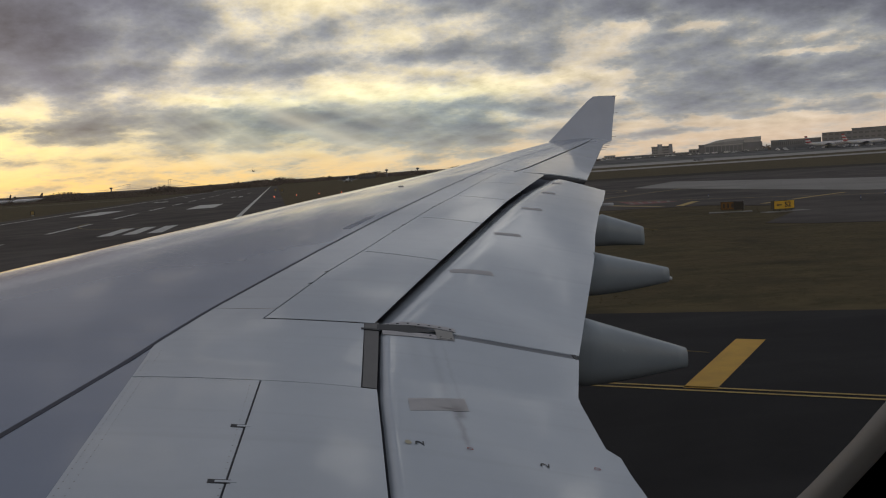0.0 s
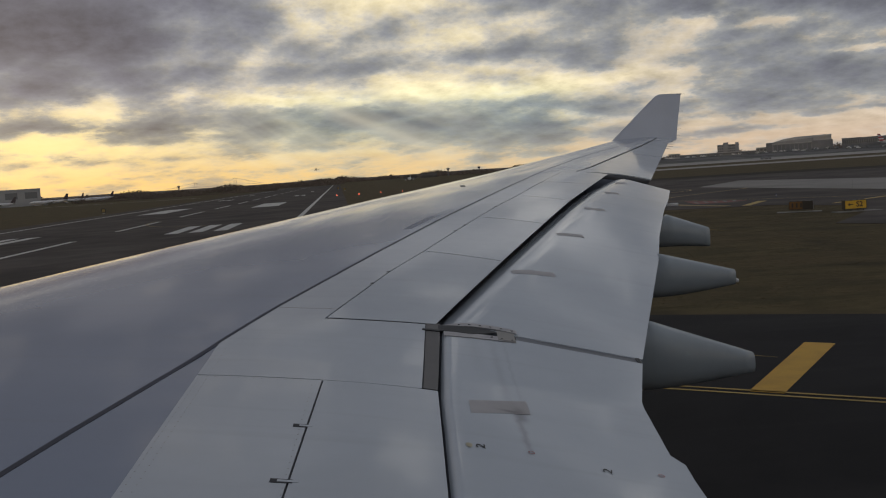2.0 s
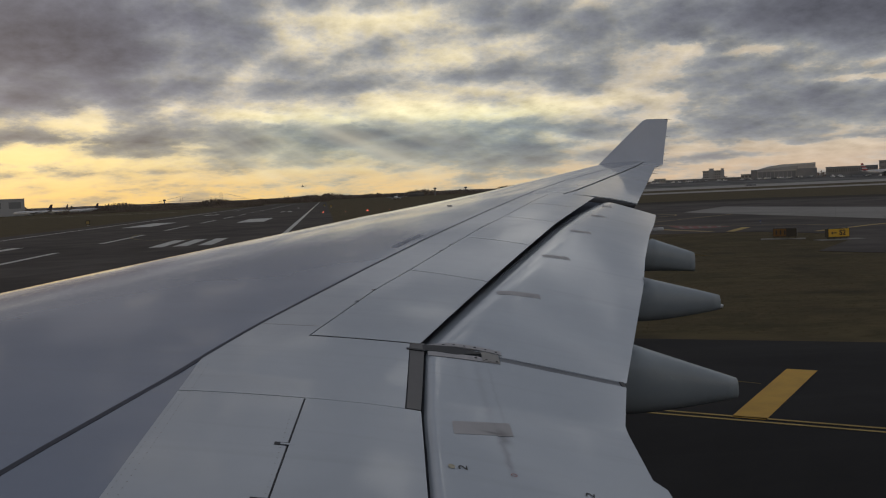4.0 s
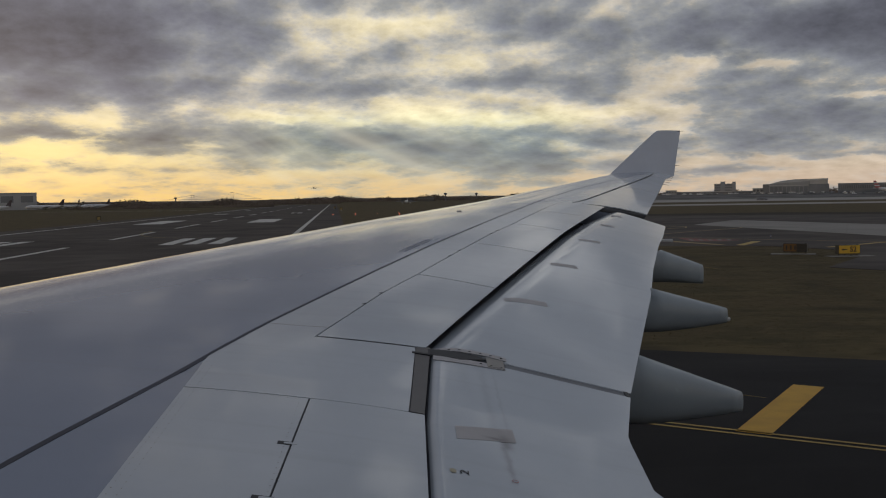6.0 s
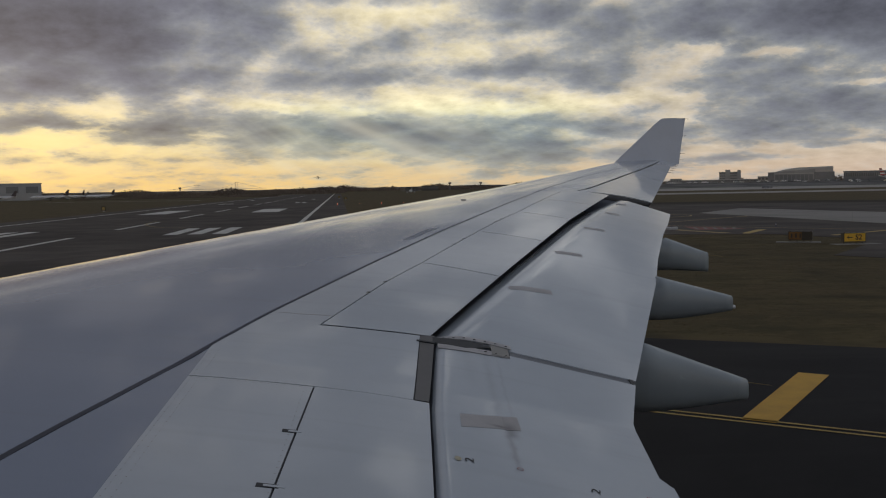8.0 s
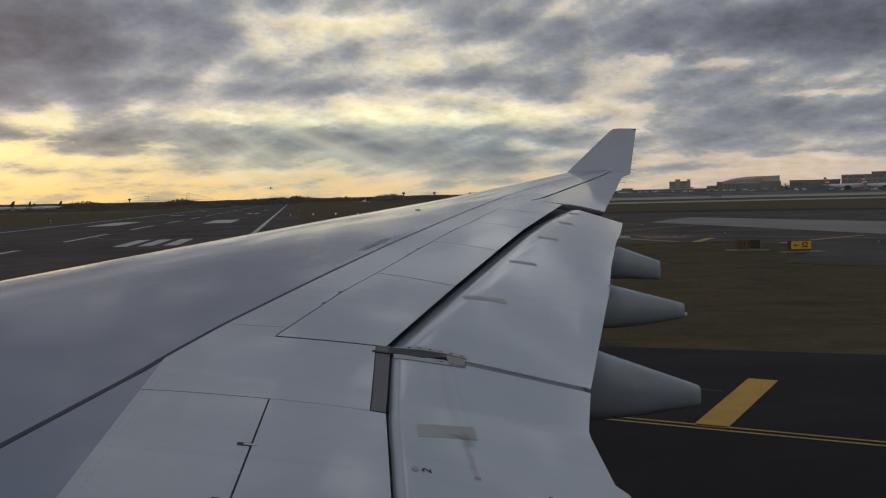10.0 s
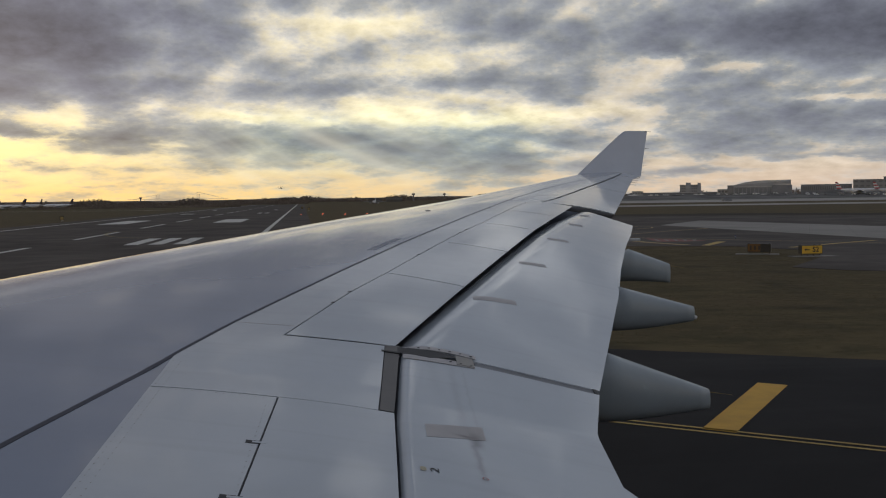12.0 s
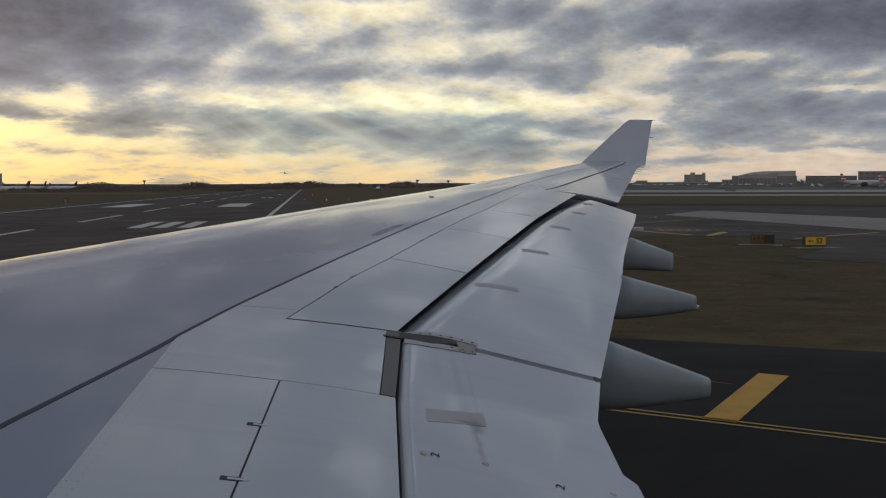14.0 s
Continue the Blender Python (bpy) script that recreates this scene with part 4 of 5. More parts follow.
for row in (0.205, 0.150):
    s = 11.3
    while s < 12.3:
        w = rnd.uniform(0.02, 0.05)
        sheet("lettering_bar", s, s + w, lambda q, r=row: a_spar(q) - r, lambda q, r=row: a_spar(q) - r + 0.032, M_LETTER, wing, ns=1, na=1, lift=0.002, thick=0.001)
        s += w + rnd.choice((0.018, 0.018, 0.05))
sheet("vent_mark", 15.6, 15.85, lambda q: 0.87, lambda q: 0.95, M_BARE, wing, ns=1, na=1, lift=0.004, thick=0.003)


def fairing(s, top1, bot0, bot1, a_end, width, light):
    """A flap track fairing: a long pod under the flap that narrows to a blunt tail."""
    bm = bmesh.new()
    a_te = 1.79 + 0.3133 * (s - 7.33)
    t0 = skin(a_te, s).z - 0.004 + (0.035 if light else 0.0)
    rings = []
    for a in [a_te - 1.3 + 0.105 * i for i in range(12)] + [a_te - 0.03] + [a_te + (a_end - a_te) * i / 9 for i in range(10)]:
        g = (a - a_te) / (a_end - a_te)
        if g >= 0:
            zt, zb = t0 + (top1 - t0) * g, bot0 + (bot1 - bot0) * g ** 1.5
            w = width * (1 - 0.68 * g ** 1.1)
        else:
            h = -g * (a_end - a_te) / 1.3
            zt = skin(a, s).z - 0.035
            zb = bot0 + (zt - 0.12 - bot0) * h ** 2.2
            w = width * (1 - 0.75 * h ** 2)
        zc, hh = (zt + zb) / 2, (zt - zb) / 2
        ring = []
        for j in range(20):
            t = 2 * math.pi * j / 20
            cx, cz = math.cos(t), math.sin(t)
            ring.append((a, s + w / 2 * math.copysign(abs(cx) ** 0.75, cx), zc + hh * math.copysign(abs(cz) ** 0.8, cz)))
        rings.append(ring)
    loft(bm, rings)
    bmesh.ops.recalc_face_normals(bm, faces=bm.faces[:])
    ob = part("flap_track_fairing", bm, M_FAIR, jet, "blue-grey tapered flap track fairing", True)
    for p in ob.data.polygons:
        if len(p.vertices) > 4:
            p.use_smooth = False
    if light:
        b2 = bmesh.new()
        rod(b2, (a_end - 0.02, s, bot1 + 0.05), (a_end + 0.05, s, bot1 + 0.04), 0.035, 0.02)
        part("tail_nub", b2, M_JET, ob)
    else:
        b2 = bmesh.new()
        rod(b2, (a_end - 0.02, s, top1 - 0.03), (a_end + 0.24, s, top1 - 0.07), 0.004, 0.002, 6)
        part("static_wick", b2, M_FADED, ob)
    return ob


fairing(8.5, 3.965, 3.685, 3.775, 3.12, 0.46, False)
fairing(11.2, 4.42, 4.14, 4.235, 3.92, 0.44, True)
fairing(14.1, 4.735, 4.475, 4.44, 4.56, 0.42, False)

# small flap actuator lug beyond the outer flap
part("flap_lug", box(te(16.2) - 0.3, te(16.2) + 0.13, 16.17, 16.23, zte(16.2) - 0.30, zte(16.2) - 0.25, 0.015), M_JET, jet)


def winglet():
    bm = bmesh.new()
    rings = []
    for h in (0, 0.12, 0.25, 0.4, 0.55, 0.7, 0.82, 0.9, 0.96, 1.0):
        rise = 0.06 + 1.31 * h
        s = 25.55 + 0.75 * h ** 0.9
        L = 5.58 + (7.15 - 5.58) * h + 0.035 * max(0.0, (h - 0.9) / 0.1) ** 2
        T = 7.46 + (7.86 - 7.46) * h
        z = 6.36 - 0.09 + rise
        ch = T - L
        ring = []
        prof = [(0, 0), (.02, .016), (.08, .032), (.25, .045), (.5, .042), (.8, .018), (1, .002)]
        for c, t in prof:
            ring.append((L + c * ch, s - t * ch * 0.9, z + t * ch * 0.4))
        for c, t in prof[-2:0:-1]:
            ring.append((L + c * ch, s + t * ch * 0.9, z - t * ch * 0.4))
        rings.append(ring)
    loft(bm, rings)
    bmesh.ops.recalc_face_normals(bm, faces=bm.faces[:])
    for e in bm.edges:
        if e.is_manifold and e.calc_face_angle() > 0.7:
            e.smooth = False
    ob = part("winglet", bm, M_WLET, jet, "grey upswept winglet", True)
    for h0, c0, c1 in ((0.035, 0.30, 0.98), (0.012, 0.45, 1.0)):
        b4 = bmesh.new()
        L, T = 5.64 + 1.51 * h0, 7.42 + 0.40 * h0
        z, q = 6.29 + 1.36 * h0, 25.55 + 0.75 * h0 ** 0.9 - 0.085
        rod(b4, (L + (T - L) * c0, q, z + 0.03), (L + (T - L) * c1, q + 0.055, z), 0.008, n=6)
        part("base_seam", b4, M_SEAL, ob)
    for h in (0.98, 0.62, 0.25, 0.12):
        z, s, T = 6.29 + 1.36 * h, 25.55 + 0.75 * h ** 0.9, 7.42 + 0.40 * h
        b2 = bmesh.new()
        rod(b2, (T - 0.06, s, z), (T + 0.16, s, z), 0.008, 0.003, 6)
        part("static_wick", b2, M_BLACK, ob)
    for i in range(4):
        s = 23.0 + i * 0.6
        a = at_chord(0.90, s)
        b3 = bmesh.new()
        rod(b3, (a - 0.05, s, skin(a, s).z), (a + 0.2, s, skin(a, s).z - 0.03), 0.008, 0.003, 6)
        part("static_wick", b3, M_BLACK, wing)
    return ob


winglet()


def hull():
    """The cabin side with one rounded window, and the plain tube behind it."""
    cz, rad = 5.55, 2.82
    cy = 0.06 - rad
    wx, wz, hw, hh, rr = -0.0398, 5.9294, 0.135, 0.185, 0.115   # the window's middle, half sizes and corner
    # tube, open in a square at the window
    bm = bmesh.new()
    n = 64
    xs = [-9, -5, -2, wx - 0.32, wx + 0.32, 2, 4, 7]
    grid = []
    for x in xs:
        grid.append([bm.verts.new((x, cy + rad * math.cos(2 * math.pi * i / n), cz + rad * math.sin(2 * math.pi * i / n))) for i in range(n)])
    for a, b, x in zip(grid, grid[1:], xs):
        for i in range(n):
            z0 = cz + rad * math.sin(2 * math.pi * i / n)
            if x == xs[3] and i in (0, 1, n - 1, n - 0):
                continue
            bm.faces.new((a[i], a[(i + 1) % n], b[(i + 1) % n], b[i]))
    bm.faces.new(grid[0])
    bm.faces.new(grid[-1][::-1])
    part("fuselage_side", bm, M_FUSE, jet, "white fuselage side", True)

    def outline(half_w, half_h, corner, y, m=120):
        pts = []
        for i in range(m):
            t = 2 * math.pi * (i + 0.5) / m
            cx, sx = math.cos(t), math.sin(t)
            px = math.copysign(max(half_w - corner, 0), cx) + corner * cx
            pz = math.copysign(max(half_h - corner, 0), sx) + corner * sx
            pts.append((wx + px, y, wz + pz))
        return pts
    bm = bmesh.new()
    loft(bm, [outline(hw + 0.0016, hh + 0.0016, rr + 0.0016, 0.0302), outline(hw + 0.0005, hh + 0.0005, rr + 0.0005, 0.0312), outline(hw, hh, rr, 0.033),
              outline(hw + 0.006, hh + 0.006, rr + 0.006, 0.037), outline(hw + 0.035, hh + 0.035, rr + 0.035, 0.060), outline(0.36, 0.72, 0.02, 0.064)], True, False)
    part("window_frame", bm, M_CABIN, jet, "rounded cabin window rim in beige plastic", True)
    bm = bmesh.new()
    loft(bm, [outline(0.36, 0.72, 0.02, 0.0302), outline(hw + 0.0015, hh + 0.0015, rr + 0.0015, 0.0301)], True, False)
    part("window_surround", bm, M_SIGNB, jet, "dark cabin lining round the window")
    for gy in (2.4, -7.9):
        bm = bmesh.new()
        rod(bm, (0.6, gy, 0.7), (0.6, gy + 0.1, 3.2), 0.22, n=12)
        part("gear_leg", bm, M_STEEL, jet)
        for gx in (-0.3, 1.5):
            bm = bmesh.new()
            rod(bm, (gx, gy - 0.6, 0.73), (gx, gy + 0.6, 0.73), 0.70, n=20)
            part("wheel", bm, M_SIGNB, jet, "black tyre")
        bm = bmesh.new()
        rod(bm, (-0.3, gy, 0.73), (1.5, gy, 0.73), 0.15)
        part("bogie_beam", bm, M_STEEL, jet)


hull()


# ---- airfield signs and lights ----
def text_mesh(body, size, material, name):
    cu = bpy.data.curves.new(name, "FONT")
    cu.body, cu.size, cu.extrude, cu.offset = body, size, 0.004, 0.016
    cu.align_x, cu.align_y = "CENTER", "CENTER"
    tmp = bpy.data.objects.new(name, cu)
    me = bpy.data.meshes.new_from_object(tmp)
    bpy.data.objects.remove(tmp)
    me.transform(Matrix.Rotation(radians(90), 4, "X"))
    me.materials.append(material)
    return me


def arrow_mesh(w, h, material):
    """An arrow that points to the reader's left."""
    pts = [(-w / 2, 0), (-w / 6, h / 2), (-w / 6, h / 7), (w / 2, h / 7), (w / 2, -h / 7), (-w / 6, -h / 7), (-w / 6, -h / 2)]
    return mesh_of("arrow", [(x, 0, z) for x, z in pts], [tuple(range(7))], material, False)


def guidance_sign(x, y, turn, wide, high, face, label, group, words="", bars=0, depth=0.30):
    """A lit airfield guidance sign: deep housing, inset face, short breakable legs on a concrete pad."""
    t = thing("airfield_sign", label, "sign", pose(x, y, 0.0, 0, 0, turn), group)
    low = 0.22
    part("housing", box(-wide / 2, wide / 2, -depth / 2, depth / 2, low, low + high, 0.02), M_SIGNB, t, "dark sign housing")
    part("face", box(-wide / 2 + 0.05, wide / 2 - 0.05, -depth / 2 - 0.012, -depth / 2 + 0.01, low + 0.05, low + high - 0.05, 0.008), face, t)
    part("back_face", box(-wide / 2 + 0.05, wide / 2 - 0.05, depth / 2 - 0.01, depth / 2 + 0.012, low + 0.05, low + high - 0.05, 0.008), M_SIGNO, t)
    if bars == 5:
        part("dark_panel", box(wide * 0.06, wide / 2 - 0.05, -depth / 2 - 0.02, -depth / 2 - 0.008, low + 0.05, low + high - 0.05, 0.004), M_SIGNB, t, "unlit black sign panel")
    n = max(3, int(wide / 0.45))
    for i in range(n):
        lx = -wide / 2 + 0.15 + (wide - 0.3) * i / (n - 1)
        bm = bmesh.new()
        rod(bm, (lx, 0, 0.05), (lx, 0, low + 0.01), 0.045, n=10)
        part("leg", bm, M_SIGNB, t)
        part("top_clip", box(lx - 0.06, lx + 0.06, -0.09, 0.09, low + high, low + high + 0.045, 0.01), M_SIGNB, t)
    if words:
        me = text_mesh(words, high * 0.80, M_BLACK, "legend")
        me.transform(Matrix.Translation((wide * 0.17, -depth / 2 - 0.02, low + high * 0.5)))
        under("legend", me, t, "black sign legend")
        me = arrow_mesh(wide * 0.26, high * 0.36, M_BLACK)
        me.transform(Matrix.Translation((-wide * 0.24, -depth / 2 - 0.02, low + high * 0.5)))
        under("arrow", me, t)
    for i in range(bars):
        bx = -wide / 2 + 0.3 + (wide - 0.6) * i / max(1, bars - 1)
        part("legend_bar", box(bx - 0.05, bx + 0.09, -depth / 2 - 0.018, -depth / 2 - 0.01, low + high * 0.25, low + high * 0.75), M_SIGNB, t)
    return t


def sign_pad(x, y, turn, wide, deep):
    bm = bmesh.new()
    add_box(bm, -wide / 2, wide / 2, -deep / 2, deep / 2, -0.1, 0.04, 0.015)
    ob = part("sign_pad", bm, M_PAD, None)
    ob.matrix_world = pose(x, y, 0, 0, 0, turn)
    tagged(ob, "weathered concrete pad set in the grass", "pad", "sign pads")


guidance_sign(40.0, 82.6, 2, 2.05, 0.82, M_SIGNY, "yellow taxiway sign reading arrow S2 on a dark housing", "airfield signs", "S2", depth=0.6)
sign_pad(40.15, 82.4, 2, 4.2, 1.6)
guidance_sign(36.9, 86.7, -30, 2.15, 0.82, M_SIGNO, "dull orange-brown airfield sign seen in shade", "airfield signs", bars=5, depth=0.5)
sign_pad(36.7, 86.7, -23, 4.0, 1.6)
guidance_sign(45.0, 36.5, 12, 4.6, 1.0, M_SIGNO, "long orange airfield sign with unreadable lettering, backlit", "airfield signs", bars=9)
sign_pad(45.2, 36.2, 12, 7.0, 2.4)


def round_sign(x, y, turn):
    """A drum-backed sign whose top catches the light."""
    t = thing("distance_sign", "black drum-shaped airfield sign with a bright top", "sign", pose(x, y, 0, 0, 0, turn), "airfield signs")
    bm = bmesh.new()
    rings = []
    for px in (-0.75, -0.72, 0.72, 0.75):
        r = 0.50 if abs(px) > 0.73 else 0.53
        rings.append([(px, r * 0.75 * math.cos(2 * math.pi * i / 24), 0.80 + r * math.sin(2 * math.pi * i / 24)) for i in range(24)])
    loft(bm, rings)
    part("drum", bm, M_SIGNB, t, "", True)
    for lx in (-0.5, 0.5):
        bm = bmesh.new()
        rod(bm, (lx, 0, 0.05), (lx, 0, 0.4), 0.05)
        part("leg", bm, M_STEEL, t)
    part("face", box(-0.62, 0.62, -0.42, -0.40, 0.5, 1.1, 0.01), M_SIGNO, t)


round_sign(40.0, 46.0, 12)
sign_pad(40.2, 45.8, 12, 4.5, 2.4)


def marker_post(x, y):
    t = thing("marker_post", "slim blue and white taxiway edge marker post", "marker", pose(x, y, 0.03))
    bm = bmesh.new()
    rod(bm, (0, 0, 0), (0, 0, 0.035), 0.11, 0.09, 14)
    part("base", bm, M_SIGNB, t)
    bm = bmesh.new()
    rod(bm, (0, 0, 0.03), (0, 0, 0.42), 0.035, n=12)
    part("post", bm, M_BLUE, t)
    bm = bmesh.new()
    rod(bm, (0, 0, 0.14), (0, 0, 0.30), 0.038, n=12)
    part("band", bm, M_WHITE, t)
    return t


post = tagged(marker_post(14.5, 18.9), group="edge markers")
for x, y in ((24.0, 13.0), (52.5, 91.0), (58.5, 96.5), (47.0, 118.0)):
    copy_thing(post, pose(x, y, 0.03))


def stop_light(x, y):
    t = thing("red_light", "glowing red stop light beside the runway", "light", pose(x, y, 0.0), "red stop lights")
    bm = bmesh.new()
    rod(bm, (0, 0, 0), (0, 0, 0.35), 0.06, n=10)
    part("stem", bm, M_SIGNB, t)
    bm = bmesh.new()
    bmesh.ops.create_uvsphere(bm, u_segments=12, v_segments=8, radius=0.13, matrix=Matrix.Translation((0, 0, 0.5)))
    part("lens", bm, M_RED_LAMP, t, "glowing red lens", True)
    return t


lights = stop_light(-18.9, 348.0)
for x in (-27.1, -10.7, -2.5):
    copy_thing(lights, pose(x, 348.0 + (x + 19) * 0.05, 0))
for x, y in ((-102.3, 314.0), (-46.5, 610.0), (-36, 520)):
    t = thing("distance_board", "small black airfield distance board", "sign", pose(x, y, 0), "distance boards")
    part("board", box(-0.7, 0.7, -0.12, 0.12, 0.3, 1.75, 0.03), M_SIGNB, t)
    part("panel", box(-0.5, 0.5, -0.15, -0.118, 0.5, 1.55, 0.01), M_FADED, t)
    part("stand", box(-0.4, 0.4, -0.1, 0.1, 0.0, 0.31), M_STEEL, t)


# ---- parked and distant airliners ----
def jetliner(name, label, length, span, tail_mats, m, group="", wheels=True):
    """A plain airliner: body, swept wings, engines, tail and landing gear; nose towards -X."""
    t = thing(name, label, "airliner", m, group)
    r = length * 0.05
    z0 = r * 1.9 if wheels else 0.0
    bm = bmesh.new()
    rings = []
    for f, k, dz in ((0, .05, -.15), (.02, .42, -.12), (.06, .8, -.04), (.12, 1, 0), (.6, 1, 0), (.75, .86, .1), (.9, .45, .42), (1.0, .1, .6)):
        rings.append([(-length / 2 + f * length, r * k * math.cos(2 * math.pi * i / 16), z0 + dz * r + r * k * math.sin(2 * math.pi * i / 16)) for i in range(16)])
    loft(bm, rings)
    part("body", bm, M_JET, t, "white fuselage", True)
    for side in (-1, 1):
        bm = bmesh.new()
        rings = []
        for f in (0, 1):
            L = -length * 0.12 + f * span * 0.26
            ch = length * (0.19 - 0.145 * f)
            y = side * (r * 0.6 + f * (span / 2 - r * 0.6))
            z = z0 - r * 0.55 + f * span * 0.045
            rings.append([(L, y, z), (L + ch * .3, y, z + ch * .06), (L + ch, y, z), (L + ch * .4, y, z - ch * .05)])
        loft(bm, rings)
        bmesh.ops.recalc_face_normals(bm, faces=bm.faces[:])
        part("wing", bm, M_PANEL, t)
        bm = bmesh.new()
        rings = []
        for f, k in ((0, .85), (.15, 1), (.6, .95), (1, .6)):
            rings.append([(-length * 0.13 + f * length * 0.1, side * span * 0.17 + r * .5 * k * math.cos(2 * math.pi * i / 12), z0 - r * 1.15 + r * .5 * k * math.sin(2 * math.pi * i / 12)) for i in range(12)])
        loft(bm, rings)
        part("engine", bm, M_STEEL, t, "", True)
        bm = bmesh.new()
        rings = []
        for f in (0, 1):
            L = length * (0.38 + 0.06 * f)
            ch = length * (0.09 - 0.045 * f)
            y, z = side * f * span * 0.18, z0 + r * 0.5 + f * r * 0.3
            rings.append([(L, y, z), (L + ch * .4, y, z + .15), (L + ch, y, z), (L + ch * .4, y, z - .12)])
        loft(bm, rings)
        bmesh.ops.recalc_face_normals(bm, faces=bm.faces[:])
        part("tailplane", bm, M_PANEL, t)
        if wheels:
            bm = bmesh.new()
            rod(bm, (length * 0.02, side * r * 1.3, 0.55), (length * 0.02, side * r * 1.3, z0 - r * .5), 0.18)
            rod(bm, (length * 0.02, side * r * 1.3 - .3, 0.55), (length * 0.02, side * r * 1.3 + .3, 0.55), 0.55, n=14)
            part("main_gear", bm, M_SIGNB, t)
    if wheels:
        bm = bmesh.new()
        rod(bm, (-length * 0.40, 0, 0.4), (-length * 0.40, 0, z0 - r * .5), 0.12)
        rod(bm, (-length * 0.40, -.2, 0.4), (-length * 0.40, .2, 0.4), 0.4, n=12)
        part("nose_gear", bm, M_SIGNB, t)
    # fin in coloured bands
    n = len(tail_mats)
    for i, mt in enumerate(tail_mats):
        bm = bmesh.new()
        rings = []
        for f in (i / n, (i + 1) / n):
            L = length * (0.34 + 0.115 * f)
            ch = length * (0.13 - 0.075 * f)
            z = z0 + r * 0.8 + f * length * 0.16
            rings.append([(L, 0, z), (L + ch * .3, .22, z), (L + ch, 0, z), (L + ch * .3, -.22, z)])
        loft(bm, rings)
        bmesh.ops.recalc_face_normals(bm, faces=bm.faces[:])
        part("fin", bm, mt, t)
    bm = bmesh.new()
    for i in range(int(length * 0.55)):
        x = -length * 0.36 + i * 1.1
        for side in (-1, 1):
            add_box(bm, x, x + 0.35, side * r * 0.985 - 0.06, side * r * 0.985 + 0.06, z0 + 0.25, z0 + 0.65)
    tagged(part("cabin_windows", bm, M_GLASSB, t), kind="stuff")
    return t


stripes = [M_JETR, M_JET, M_JETR, M_JET, M_JETR]
for b, d, yaw in ((28.3, 1250, -8), (30.2, 1255, -5), (33.0, 1260, -12), (35.2, 1250, -15), (38.0, 1255, -10)):
    jetliner("parked_airliner", "parked white airliner with red striped tail at the terminal", 54, 44, stripes, pose(*far(b, d), ramp_z(*far(b, d)) + 0.01, 0, 0, 180 + yaw), "parked airliners")
for b, d, yaw in ((-20.9, 1050, 20), (-19.6, 1130, -35), (-18.2, 1180, 48), (-23.6, 1070, 25), (-26.0, 1060, 20)):
    jetliner("parked_airliner", "parked white airliner with dark tail far across the grass", 38, 34, [M_JETD], pose(*far(b, d), 0.0, 0, 0, yaw), "parked airliners across the grass")
jetliner("taxiing_airliner", "small white airliner on the far taxiway facing the viewer", 30, 27, [M_JET], pose(*far(0.05, 1120), 0.0, 0, 0, 85))
jetliner("flying_airliner", "airliner climbing away low over the runway end", 44, 42, [M_JETD], pose(*far(-5.6, 3900), 58, 0, -8, -86), wheels=False)


# ---- buildings ----
def block(name, label, b0, b1, d, high, deep, wall, category="building", rows=0, roof=None, base=0.0, cols=0):
    """A building that faces the field between two bearings, with storeys of windows."""
    x0, y0 = far(b0, d)
    x1, y1 = far(b1, d)
    w = math.hypot(x1 - x0, y1 - y0)
    base = ramp_z(x0, y0) if b0 > 10 else base
    t = thing(name, label, category, Matrix.Translation((x0, y0, base)) @ Matrix.Rotation(math.atan2(y1 - y0, x1 - x0), 4, "Z"))
    part("wall", box(0, w, 0, deep, -0.5, high, 0.3), wall, t)
    part("roof", box(-0.4, w + 0.4, -0.4, deep + 0.4, high, high + 0.7, 0.1), roof or wall, t)
    cols = cols or max(2, int(w / 7))
    for r in range(rows):
        z = high * (r + 0.45) / rows
        for i in range(cols):
            x = w * (i + 0.2) / cols
            part("window", box(x, x + w / cols * 0.62, -0.15, 0.1, z, z + high / rows * 0.38), M_GLASSB, t)
    return t


D = 1350
big = block("hangar", "large pale hangar with a shallow sloped roof", 21.6, 24.77, D, 11, 60, M_HANGAR, "hangar", 0, M_HROOF)
x0, y0 = far(21.6, D)
x1, y1 = far(24.77, D)
w = math.hypot(x1 - x0, y1 - y0)
for name, material, note, outline in (("gable", M_HANGAR, "", ((0, 11), (0.70 * w, 11), (0.70 * w, 16.5), (0.45 * w, 15.5), (0, 13.2))),
                                      ("sloped_roof", M_HROOF, "pale sloped roof deck", ((0, 13.2), (0.45 * w, 15.5), (0.7 * w, 16.5), (w, 17.2), (w, 19.8), (0.42 * w, 19.0), (0.2 * w, 17))),
                                      ("upper_wall", M_HROOF, "", ((0.70 * w, 8), (w, 8), (w, 17.2), (0.7 * w, 16.5)))):
    bm = bmesh.new()
    rings = [[bm.verts.new((x, y, z)) for x, z in outline] for y in ((-0.8, 58) if name != "upper_wall" else (2.0, 55))]
    n = len(outline)
    bm.faces.new(rings[0])
    bm.faces.new(rings[1][::-1])
    for i in range(n):
        bm.faces.new((rings[0][i], rings[1][i], rings[1][(i + 1) % n], rings[0][(i + 1) % n]))
    part(name, bm, material, big, note)
part("dark_bay", box(-8, -0.1, 2, 40, 0, 13.2, 0.2), M_DARKB, big, "dark open bay")
part("side_wing", box(0.68 * w, 1.02 * w, -4, 0.2, 0, 12.5, 0.2), M_DARKB, big, "dark lower wing of the hangar")
for i in range(9):
    part("bay_door", box(w * (0.02 + i * 0.072), w * (0.082 + i * 0.072), -1.0, 0.1, 0, 9.5, 0.1), M_HDOOR, big)
